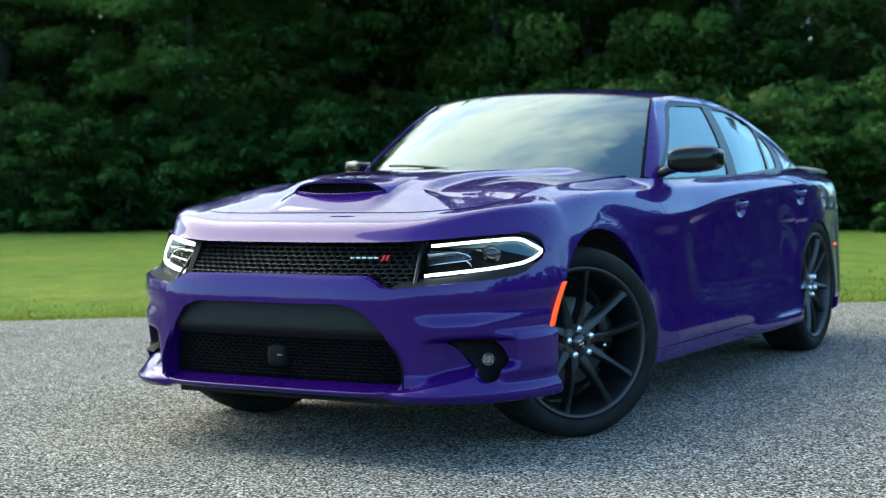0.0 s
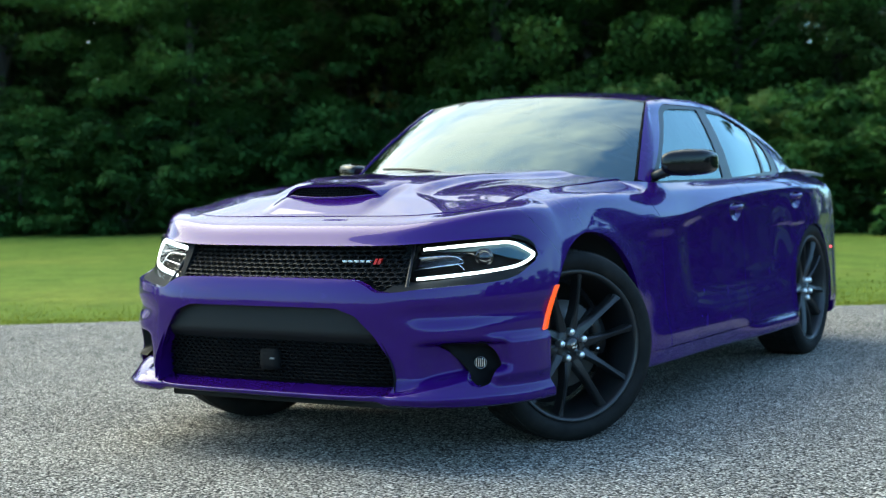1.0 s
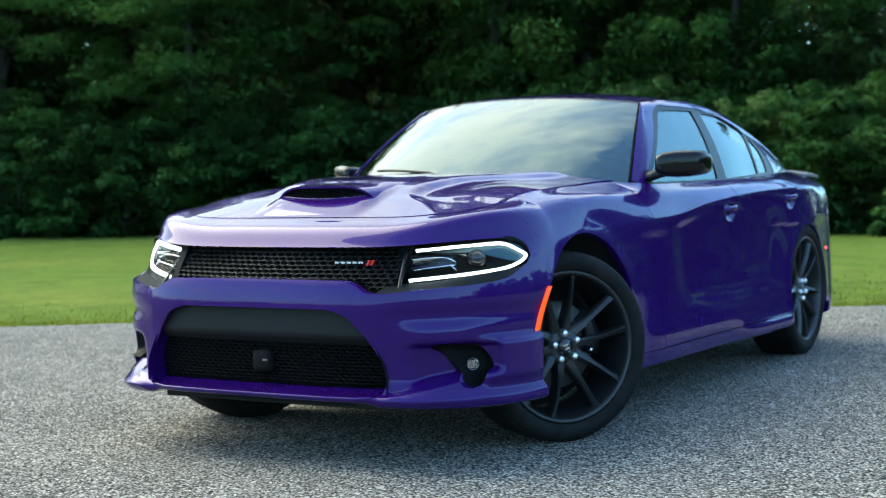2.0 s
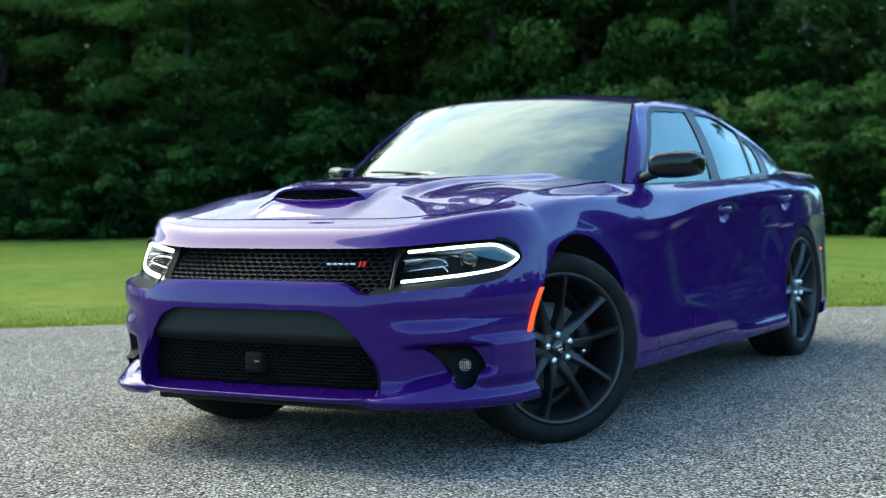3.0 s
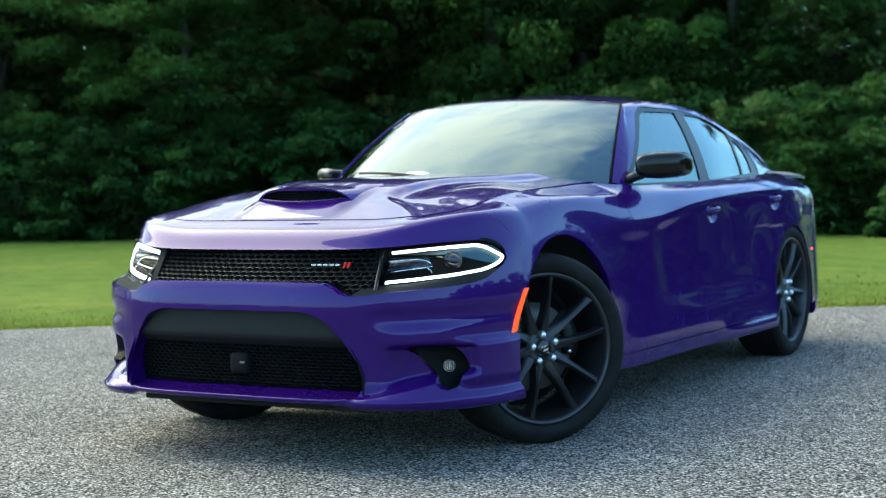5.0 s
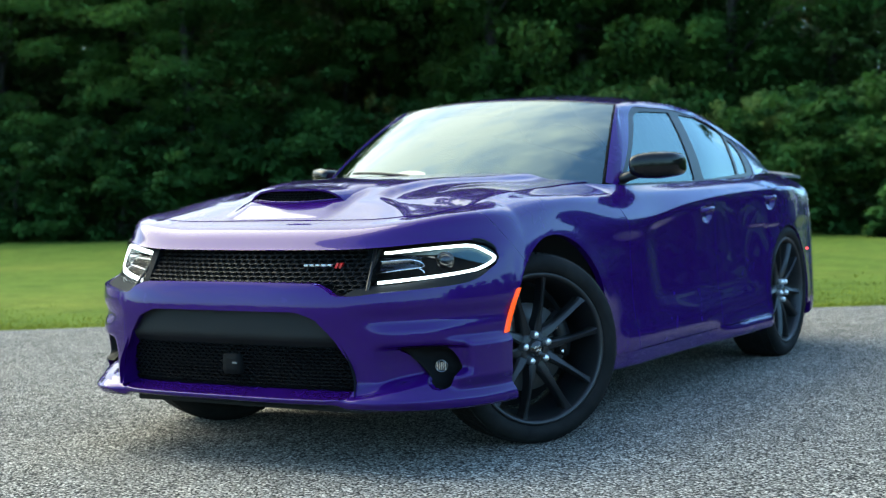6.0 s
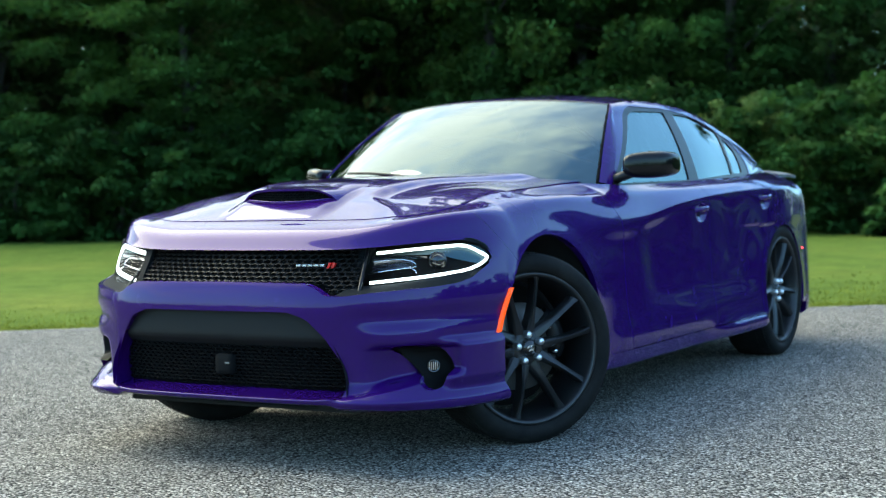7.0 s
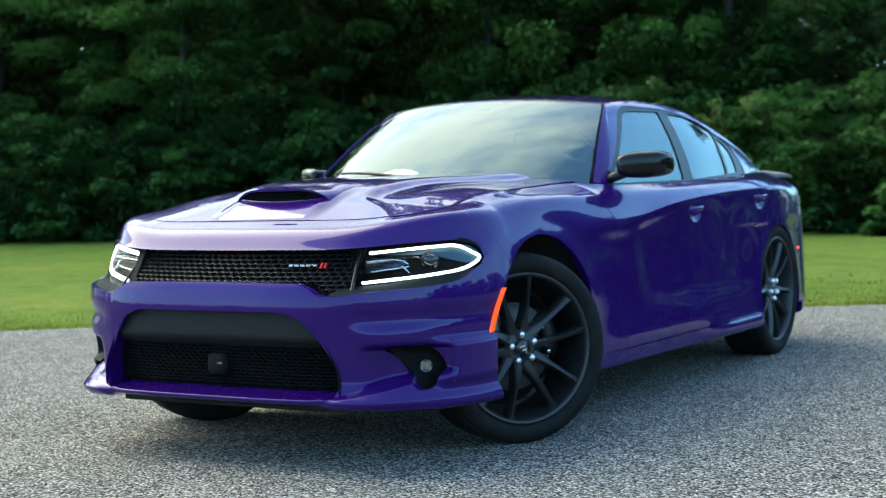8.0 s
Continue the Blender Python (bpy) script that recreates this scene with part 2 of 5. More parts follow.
def part(name, bm, mat, parent, label="", smooth=True, matrix=None):
    return finish(bm, name, mat, parent, label, smooth, matrix)


def lerp(a, b, t):
    return a + (b - a) * t


def clamp(x, a=0.0, b=1.0):
    return a if x < a else b if x > b else x


def step(a, b, x):
    t = clamp((x - a) / (b - a))
    return t * t * (3 - 2 * t)


def curve(table):
    """A smooth function through (position, value) pairs, flat-safe (monotone cubic)."""
    xs = [p for p, _ in table]
    ys = [v for _, v in table]
    n = len(xs)
    d = [(ys[i + 1] - ys[i]) / (xs[i + 1] - xs[i]) for i in range(n - 1)]
    m = [d[0]] + [0.0 if d[i - 1] * d[i] <= 0 else 2 * d[i - 1] * d[i] / (d[i - 1] + d[i]) for i in range(1, n - 1)] + [d[-1]]

    def f(x):
        if x <= xs[0]:
            return ys[0]
        if x >= xs[-1]:
            return ys[-1]
        i = 0
        while x > xs[i + 1]:
            i += 1
        h = xs[i + 1] - xs[i]
        t = (x - xs[i]) / h
        return (ys[i] * (1 + 2 * t) * (1 - t) ** 2 + h * m[i] * t * (1 - t) ** 2 + ys[i + 1] * t * t * (3 - 2 * t) + h * m[i + 1] * t * t * (t - 1))
    return f


def polygon(points, radius=0.0):
    """Signed distance to a polygon with rounded corners: negative inside."""
    pts = list(points)
    if radius:
        c = (sum(p[0] for p in pts) / len(pts), sum(p[1] for p in pts) / len(pts))
    edges = list(zip(pts, pts[1:] + pts[:1]))

    def f(a, b):
        best, inside = 1e9, False
        for (x0, y0), (x1, y1) in edges:
            ex, ey, wx, wy = x1 - x0, y1 - y0, a - x0, b - y0
            t = clamp((wx * ex + wy * ey) / (ex * ex + ey * ey))
            dx, dy = wx - ex * t, wy - ey * t
            best = min(best, dx * dx + dy * dy)
            if (y0 > b) != (y1 > b) and a < ex * (b - y0) / ey + x0:
                inside = not inside
        d = math.sqrt(best)
        return (-d if inside else d) - radius
    return f


def patch(fn, us, vs, keeps=(), depth=0.012, inward=None, flip=False):
    """A sheet of the surface fn(u, v), trimmed to where every keep(point) is positive, with a folded edge of the given depth."""
    grid = [[Vector(fn(u, v)) for v in vs] for u in us]
    bm = bmesh.new()
    index = {}
    cache = {}

    def vert(p):
        key = (round(p.x, 5), round(p.y, 5), round(p.z, 5))
        if key not in index:
            index[key] = bm.verts.new(p)
        return index[key]

    def val(k, p):
        key = (k, round(p.x, 5), round(p.y, 5), round(p.z, 5))
        if key not in cache:
            cache[key] = keeps[k](p)
        return cache[key]

    for i in range(len(us) - 1):
        for j in range(len(vs) - 1):
            poly = [grid[i][j], grid[i + 1][j], grid[i + 1][j + 1], grid[i][j + 1]]
            for k in range(len(keeps)):
                vals = [val(k, p) for p in poly]
                if min(vals) >= 0:
                    continue
                if max(vals) < 0:
                    poly = []
                    break
                out = []
                for a in range(len(poly)):
                    b = (a + 1) % len(poly)
                    if vals[a] >= 0:
                        out.append(poly[a])
                    if (vals[a] >= 0) != (vals[b] >= 0):
                        out.append(poly[a].lerp(poly[b], vals[a] / (vals[a] - vals[b])))
                poly = out
                if len(poly) < 3:
                    break
            if len(poly) < 3:
                continue
            ring = []
            for p in poly:
                v = vert(p)
                if v not in ring:
                    ring.append(v)
            if len(ring) >= 3:
                try:
                    bm.faces.new(ring[::-1] if flip else ring)
                except ValueError:
                    pass
    bm.normal_update()
    if depth:
        border = [e for e in bm.edges if len(e.link_faces) == 1]
        deep = {}
        for e in border:
            for v in e.verts:
                if v not in deep:
                    d = Vector(inward(v.co) if callable(inward) else inward) if inward else -v.normal
                    deep[v] = (v.co + d * depth, v.co.copy())
        twin = {v: (bm.verts.new(c[1]), bm.verts.new(c[0])) for v, c in deep.items()}
        for e in border:
            loop = e.link_faces[0].loops
            a, b = e.verts
            for lp in loop:
                if lp.edge == e:
                    a, b = lp.vert, lp.link_loop_next.vert
            try:
                bm.faces.new((twin[b][0], twin[a][0], twin[a][1], twin[b][1]))
            except ValueError:
                pass
    return bm


def mirrored(ob, name=None, parent=None):
    """The same part on the car's other side."""
    bm = bmesh.new()
    bm.from_mesh(ob.data)
    bmesh.ops.scale(bm, vec=(-1, 1, 1), verts=bm.verts)
    bmesh.ops.reverse_faces(bm, faces=bm.faces)
    return part(name or ob.name.split(".")[0], bm, list(ob.data.materials), parent or ob.parent, ob.get("label", ""))


def smooth_path(pts, per=5):
    """More points along a path, by a spline through the given ones."""
    pts = [Vector(p) for p in pts]
    out = []
    for i in range(len(pts) - 1):
        p0, p1, p2, p3 = pts[max(i - 1, 0)], pts[i], pts[i + 1], pts[min(i + 2, len(pts) - 1)]
        for k in range(per):
            t = k / per
            out.append(0.5 * (2 * p1 + (p2 - p0) * t + (2 * p0 - 5 * p1 + 4 * p2 - p3) * t * t + (3 * p1 - p0 - 3 * p2 + p3) * t ** 3))
    return out + [pts[-1]]


def spread(a, b, n):
    return [a + (b - a) * i / n for i in range(n + 1)]


def box(bm, x0, x1, y0, y1, z0, z1, bevel=0.0):
    r = bmesh.ops.create_cube(bm, size=1.0, matrix=Matrix.LocRotScale(((x0 + x1) / 2, (y0 + y1) / 2, (z0 + z1) / 2), None, (abs(x1 - x0), abs(y1 - y0), abs(z1 - z0))))
    if bevel:
        edges = list({e for v in r["verts"] for e in v.link_edges})
        bmesh.ops.bevel(bm, geom=edges, offset=bevel, segments=2, affect="EDGES", profile=0.7)
    return bm


def sweep(path, radius, sides=8, closed=False, squash=1.0):
    """A tube along a list of points."""
    bm = bmesh.new()
    rings = []
    n = len(path)
    for i, p in enumerate(path):
        p = Vector(p)
        a = Vector(path[i - 1]) if i or closed else p
        b = Vector(path[(i + 1) % n]) if i < n - 1 or closed else p
        d = (b - a).normalized()
        s = d.cross(Vector((0, 0, 1)) if abs(d.z) < 0.9 else Vector((1, 0, 0))).normalized()
        t = s.cross(d)
        r = radius(i / (n - 1)) if callable(radius) else radius
        rings.append([bm.verts.new(p + (s * math.cos(q) * squash + t * math.sin(q)) * r) for q in (2 * math.pi * k / sides for k in range(sides))])
    m = n if closed else n - 1
    for i in range(m):
        A, B = rings[i], rings[(i + 1) % n]
        for k in range(sides):
            bm.faces.new((A[k], A[(k + 1) % sides], B[(k + 1) % sides], B[k]))
    if not closed:
        bm.faces.new(rings[0][::-1])
        bm.faces.new(rings[-1])
    bmesh.ops.recalc_face_normals(bm, faces=bm.faces)
    return bm


def revolve(profile, sides=64):
    """A body turned round the x axis from (x, r) pairs."""
    bm = bmesh.new()
    rings = [[bm.verts.new((x, r * math.cos(q), r * math.sin(q))) for q in (2 * math.pi * k / sides for k in range(sides))] for x, r in profile]
    for A, B in zip(rings, rings[1:]):
        for k in range(sides):
            bm.faces.new((A[k], A[(k + 1) % sides], B[(k + 1) % sides], B[k]))
    bmesh.ops.recalc_face_normals(bm, faces=bm.faces)
    return bm


# ---- ground ----
EDGE_A, EDGE_B = Vector((-4.71, 2.89, 0)), Vector((0.38, 6.13, 0))      # two points on the tarmac's edge
EDGE_DIR = (EDGE_B - EDGE_A).normalized()
EDGE_OUT = Vector((-EDGE_DIR.y, EDGE_DIR.x, 0))                          # from the tarmac to the lawn


def slope(y):
    """The lot falls a little towards the car's nose."""
    return 0.006 * (clamp(y, -60, 60) - 3.05) - 0.011


def along(s, d, z=0.0):
    """A place s metres along the tarmac's edge and d metres out over the lawn."""
    p = EDGE_A + EDGE_DIR * s + EDGE_OUT * d
    return Vector((p.x, p.y, z + slope(p.y)))


bm = bmesh.new()
cuts = [-1500, -300, -80] + [-40 + 2.5 * i for i in range(41)] + [90, 300, 1500]
outs = [-1500, -300, -80, -40, -34.0] + [-0.3, 0.0, 0.4, 1, 2, 4, 6, 9, 12, 15, 18, 21, 25, 30, 40, 80, 300, 1500]


def lawn_height(s, d):
    if d < 0.2 and d > -33.0:
        return -0.06
    return -0.025 + (0.05 * noise.noise((s * 0.12, d * 0.12, 3)) + 0.02 * noise.noise((s * 0.5, d * 0.5, 8))) * step(0.3, 3, abs(d))


grid = [[bm.verts.new(along(s, d, lawn_height(s, d))) for d in outs] for s in cuts]
for i in range(len(cuts) - 1):
    for j in range(len(outs) - 1):
        bm.faces.new((grid[i][j], grid[i + 1][j], grid[i + 1][j + 1], grid[i][j + 1]))
ground = tagged(finish(bm, "ground", GRASS), "mown green lawn around the tarmac lot", "lawn", kind="structure")

bm = bmesh.new()
edge_top, edge_low = [], []
random.seed(5)
for i in range(601):
    s = -40 + 100 * i / 600
    w = 0.05 * noise.noise((s * 1.3, 0, 0)) + 0.03 * noise.noise((s * 5.0, 2, 0)) + 0.02 * noise.noise((s * 17.0, 4, 0))
    edge_top.append(bm.verts.new(along(s, w, 0)))
    edge_low.append(bm.verts.new(along(s, w + 0.03, -0.05)))
back = [bm.verts.new(along(-40 + 100 * i / 600, -32, 0)) for i in range(601)]
for i in range(600):
    bm.faces.new((edge_top[i], back[i], back[i + 1], edge_top[i + 1]))
    bm.faces.new((edge_top[i + 1], edge_low[i + 1], edge_low[i], edge_top[i]))
bmesh.ops.recalc_face_normals(bm, faces=bm.faces)
road = tagged(finish(bm, "road", ASPHALT, smooth=False), "light grey chip-seal tarmac lot with coarse aggregate", "tarmac", kind="structure")

# ---- the car: its surfaces (x to its left, y to its rear, front axle at y 0) ----
Y1, REAR_Y1 = -0.20, 3.55
P_NOSE, Q_NOSE = 4.0, 2.0
NROW = 10


# heights of the rows along the side, from sill to the upper edge
crease_z = curve([(-0.2, 0.80), (0.35, 0.825), (0.75, 0.835), (1.0, 0.845), (1.44, 0.894), (1.93, 0.928), (2.39, 0.946), (2.9, 0.957), (3.55, 0.95)])
shoulder_z = curve([(-0.2, 0.893), (0.1, 0.925), (0.35, 0.932), (0.75, 0.925), (1.0, 0.932), (1.5, 0.955), (2.0, 0.972), (2.9, 1.0), (3.55, 1.0)])
shoulder_x = curve([(-0.2, 0.845), (0.35, 0.868), (0.75, 0.878), (1.0, 0.882), (2.0, 0.883), (2.9, 0.862), (3.55, 0.785)])
edge_z = curve([(-0.62, 0.877), (-0.4, 0.910), (-0.2, 0.948), (0.0, 0.969), (0.35, 0.985), (0.62, 0.997), (0.8, 0.992), (1.0, 0.985), (1.5, 0.990), (2.0, 1.003), (2.75, 1.022), (3.05, 1.035), (3.55, 1.045)])
edge_x = curve([(-0.2, 0.722), (0.0, 0.729), (0.35, 0.742), (0.62, 0.755), (0.8, 0.805), (1.0, 0.828), (2.0, 0.83), (2.5, 0.80), (3.0, 0.755), (3.55, 0.665)])
widest = curve([(-0.2, 0.932), (0.4, 0.938), (1.0, 0.945), (2.4, 0.945), (3.05, 0.948), (3.55, 0.92)])

FRONT_ARCH = (0.035, 0.362, 0.435, 1.035)
REAR_ARCH = (3.06, 0.352, 0.385, 1.0)


def side_row(k, y):
    """Half width and height of row k at y along the flank."""
    w = widest(y)
    tuck = step(0.35, 0.75, y) * step(2.95, 2.6, y)       # the doors spread a little towards the sill
    if k == 0:
        return w - 0.06, 0.182
    if k == 1:
        return w - 0.016 + 0.027 * step(1.5, 2.3, y) * step(2.75, 2.6, y) + 0.010 * tuck, 0.200
    if k == 2:
        return w - 0.010 + 0.025 * step(1.5, 2.3, y) * step(2.75, 2.6, y) + 0.010 * tuck, 0.232
    if k == 3:
        return w - 0.016 + 0.010 * step(0.4, 0.8, y) + 0.013 * tuck, 0.275
    if k == 4:
        return w - 0.016 + 0.008 * step(0.2, 0.8, y) + 0.001 * tuck, 0.42
    if k == 5:
        return w - 0.006 - 0.010 * step(0.2, 0.8, y) - 0.002 * tuck, 0.60
    if k == 6:
        return w - 0.023, 0.60 + (crease_z(y) - 0.60) * 0.55
    if k == 7:
        return w - 0.020 - 0.022 * step(0.75, 0.1, y) - 0.035 * step(2.9, 3.55, y), crease_z(y)
    if k == 8:
        return shoulder_x(y), shoulder_z(y)
    return edge_x(y), edge_z(y)


# nose: for each row the height and the reach at the car's middle
NOSE = [(0.205, -0.895), (0.212, -0.940), (0.231, -0.944), (0.262, -0.932), (0.42, -0.932), (0.585, -0.948), (0.655, -0.932), (0.772, -0.768), (0.825, -0.726), (0.872, -0.615)]
# rear: the same
TAIL = [(0.24, 3.90), (0.28, 3.99), (0.32, 4.02), (0.36, 4.03), (0.46, 4.05), (0.62, 4.06), (0.78, 4.04), (0.90, 3.95), (1.0, 3.89), (1.045, 3.85)]


def ring_point(k, u):
    """Row k round the body: u 0 to 1 from the nose's middle to the flank, 1 to 2 along the flank, 2 to 3 to the tail's middle."""
    if u <= 1:
        w, z1 = side_row(k, Y1)
        zn, yn = NOSE[k]
        th = u * math.pi / 2
        p, q = (P_NOSE, Q_NOSE) if k < 8 else (4.5, 2.0) if k == 8 else (6.5, 2.0)
        x = w * math.sin(th) ** (2 / p)
        y = Y1 - (Y1 - yn) * math.cos(th) ** (2 / q)
        if k == 9:
            return Vector((x, y, bonnet_z(x, y) - 0.002))
        return Vector((x, y, lerp(zn, z1, step(0.15, 1.0, (x / w) ** 2))))
    if u <= 2:
        y = lerp(Y1, REAR_Y1, u - 1)
        w, z = side_row(k, y)
        return Vector((w, y, z))
    w, z1 = side_row(k, REAR_Y1)
    zn, yn = TAIL[k]
    th = (3 - u) * math.pi / 2
    x = w * math.sin(th) ** (2 / (3.2 if k < 6 else 2.4))
    y = REAR_Y1 + (yn - REAR_Y1) * math.cos(th) ** (2 / 2.0)
    return Vector((x, y, lerp(zn, z1, (x / w) ** 3)))


@lru_cache(maxsize=None)
def ring_rows(u):
    return [ring_point(k, u) for k in range(NROW)]


def tub_raw(u, v):
    rows = ring_rows(u)
    i = min(int(v), NROW - 2)
    t = v - i
    p0, p1, p2, p3 = rows[max(i - 1, 0)], rows[i], rows[i + 1], rows[min(i + 2, NROW - 1)]

    def tan(a, b, c):
        # tangents scaled by the spacing, so that uneven rows do not overshoot
        la, lb = (b - a).length + 1e-6, (c - b).length + 1e-6
        return ((b - a) / la * lb + (c - b) / lb * la) / (la + lb)
    l = (p2 - p1).length
    m1 = tan(p0, p1, p2) * l if i > 0 else (p2 - p1)
    m2 = tan(p1, p2, p3) * l if i < NROW - 2 else (p2 - p1)
    # the shoulder crease is sharp along the doors
    sharp = step(0.75, 1.2, p1.y) * step(3.5, 3.1, p1.y)
    if i == 7:
        m1 = m1.lerp(p2 - p1, sharp)
    elif i == 6:
        m2 = m2.lerp(p2 - p1, sharp)
    return p1 * ((1 + 2 * t) * (1 - t) ** 2) + m1 * (t * (1 - t) ** 2) + p2 * (t * t * (3 - 2 * t)) + m2 * (t * t * (t - 1))


def arch_distance(p, arch):
    wide = arch[3] * (0.935 if arch[0] < 1 and p.y < arch[0] else 1.0)      # the front arch is steeper ahead of the axle
    return math.hypot((p.y - arch[0]) / wide, p.z - arch[1]) - arch[2]


upper_line = curve([(0.95, 0.815), (1.2, 0.85), (1.44, 0.885), (1.93, 0.922), (2.39, 0.940), (2.9, 0.950)])
lower_line = curve([(0.9, 0.425), (1.1, 0.405), (1.5, 0.385), (2.5, 0.36), (2.9, 0.36)])
front_line = curve([(0.36, 1.13), (0.41, 1.08), (0.54, 1.01), (0.70, 0.98), (0.80, 0.965), (0.9, 1.0)])


def tub(u, v):
    p = tub_raw(u, v)
    if 0.9 < u < 2.2:
        # wheel arch flares
        for arch in (FRONT_ARCH, REAR_ARCH):
            d = arch_distance(p, arch)
            if d < 0.09 and p.z > 0.2:
                p.x += 0.004 * step(0.085, 0.01, d)
        # the hollow of the doors
        if 0.9 < p.y < 2.75:
            inside = step(-0.05, 0.12, p.y - front_line(p.z)) * step(0.0, 0.05, upper_line(p.y) - p.z) * step(-0.01, 0.11, p.z - lower_line(p.y)) * step(2.75, 2.3, p.y)
            p.x -= 0.0125 * inside * step(0.95, 0.6, p.z)
        # finger hollows behind the door handles
        for hy, hz in ((1.745, 0.838), (2.71, 0.880)):
            q = ((p.y - hy) / 0.072) ** 2 + ((p.z - hz) / 0.042) ** 2
            if q < 1:
                p.x -= 0.019 * (1 - q) ** 0.7
        # haunch over the rear wheel
        if p.z > 0.75:
            p.x += 0.012 * step(2.2, 2.9, p.y) * step(3.7, 3.2, p.y) * step(1.02, 0.92, p.z)
    if u < 1.05:
        x = p.x
        # the winglet ledge at the bumper's corner
        m = step(0.56, 0.68, x) * step(0.88, 0.75, x)
        ridge = 0.455 + 0.05 * (x - 0.6)
        up = step(0.052, 0.0, abs(p.z - ridge)) if p.z > ridge else step(0.10, 0.0, ridge - p.z)
        n = Vector((x / 0.93 * 0.8, -1.0, 0)).normalized()
        p += n * (0.0115 * m * up)
        # splitter flare at the lower corners
        low = step(0.30, 0.215, p.z) * step(0.15, 0.20, p.z)
        p += n * (0.022 * low * step(0.50, 0.66, x)) + n * (0.012 * low)
        # the narrow ledge that runs from the intake's corner out under the fog light
        zr = 0.249 + 0.043 * (x - 0.56) / 0.205
        p += n * ((0.017 - 0.009 * step(0.70, 0.80, x)) * step(zr + 0.008, zr - 0.006, p.z) * step(0.50, 0.56, x) * step(0.88, 0.78, x) * step(0.20, 0.235, p.z))
        # the skin sinks towards the fog light
        p -= n * (0.050 * step(0.595, 0.690, x) * step(0.850, 0.832, x) * step(0.432, 0.412, p.z) * step(zr + 0.004, zr + 0.034, p.z))
        # the upright fin outside the fog light
        p += n * (0.046 * step(0.790, 0.836, x) * step(0.945, 0.885, x) * step(0.25, 0.31, p.z) * step(0.446, 0.428, p.z))
        # the lip steps up along the middle
        p.z += 0.014 * step(0.525, 0.475, x) * step(0.27, 0.23, p.z)
        # a slight waist between the bar and the intake's corners
        p -= n * (0.012 * step(0.05, 0.0, abs(p.z - 0.53)) * step(0.5, 0.65, x))
    return p


def tub_fn(u, v):
    return tub(u, v)


# height of the bonnet's sheet
bonnet_crown = curve([(-0.65, 0.0), (-0.55, 0.0145), (-0.42, 0.032), (-0.2, 0.048), (0.0, 0.05), (0.45, 0.045), (0.7, 0.045)])
bonnet_side = curve([(-0.62, 0.872), (-0.4, 0.910), (-0.2, 0.948), (0.0, 0.969), (0.35, 0.985), (0.62, 0.997), (0.8, 1.0)])


BULGE_HALF = curve([(-0.60, 0.60), (-0.47, 0.47), (-0.34, 0.335), (-0.1, 0.36), (0.3, 0.45), (0.7, 0.55)])


def bonnet_z(x, y):
    w = 0.72 + 0.05 * (y + 0.2)
    t = clamp(abs(x) / w)
    z = bonnet_side(y) + bonnet_crown(y) * (1 - t ** 3.4)
    half = BULGE_HALF(y)                                 # the raised middle has a waist beside the scoop
    z += 0.020 * step(half + 0.06, half - 0.02, abs(x)) * clamp((y + 0.62) / 0.34) ** 0.9
    z -= 0.010 * math.exp(-((abs(x) - half - 0.11) / 0.07) ** 2) * step(-0.36, -0.20, y) * step(0.75, 0.45, y)   # the hollow beside it
    return z


def bonnet_front(x):
    t = (abs(x) / 0.722) ** 7.0
    return Y1 - (Y1 + 0.615) * max(0.0, 1 - t) ** 0.5


def bonnet_rear(x):
    return 0.43 + 0.37 * (abs(x) / 0.78) ** 2.1


# openings of the nose in (x, z)
BROW = curve([(0.0, 0.770), (0.4, 0.772), (0.55, 0.778), (0.75, 0.794), (0.83, 0.798), (0.862, 0.778), (0.883, 0.740), (0.889, 0.718)])
BAR_TOP = curve([(0.0, 0.660), (0.38, 0.657), (0.44, 0.640), (0.49, 0.612), (0.53, 0.611), (0.64, 0.622), (0.72, 0.629), (0.79, 0.635), (0.845, 0.645), (0.868, 0.660), (0.882, 0.690), (0.889, 0.715)])
INTAKE = polygon([(-0.33, 0.538), (0.33, 0.538), (0.40, 0.515), (0.460, 0.45), (0.510, 0.37), (0.535, 0.30), (0.522, 0.258), (0.44, 0.252), (-0.44, 0.252), (-0.522, 0.258), (-0.535, 0.30), (-0.510, 0.37), (-0.460, 0.45), (-0.40, 0.515)], 0.016)
FOG = polygon([(0.664, 0.414), (0.706, 0.418), (0.745, 0.418), (0.783, 0.411), (0.806, 0.394), (0.820, 0.368), (0.828, 0.335), (0.826, 0.303), (0.816, 0.276), (0.800, 0.268), (0.783, 0.274), (0.762, 0.297), (0.738, 0.335), (0.712, 0.376), (0.684, 0.402)], 0.004)


def seam_side(p):
    """Positive ahead of the shut line between bumper and wing."""
    line = -0.402 + 0.19 * clamp((0.896 - p.z) / 0.22) ** 1.15
    return line - p.y


# ---- the car ----
car = new("car")
tagged(car, "purple metallic four-door sports saloon with black wheels, parked on tarmac", "car")

V_ALL = spread(0, 9, 63)
V_DOOR = spread(0, 5, 40)[:-1] + spread(5, 9, 88)
GAP = 0.0022


def front_open(p):
    """Positive outside the grille and headlight opening."""
    x = abs(p.x)
    if x > 0.888 or p.y > -0.3:
        return 0.05
    return max(BAR_TOP(x) - p.z, p.z - BROW(x))


def outside_arch(p):
    return min(arch_distance(p, FRONT_ARCH), arch_distance(p, REAR_ARCH))


# front bumper skin, both halves in one sheet
def bumper_fn(u, v):
    p = tub(abs(u), v)
    return (p.x if u >= 0 else -p.x, p.y, p.z)


def mirrored_fog(p):
    return FOG(abs(p.x), p.z) if p.y < -0.3 else 0.1


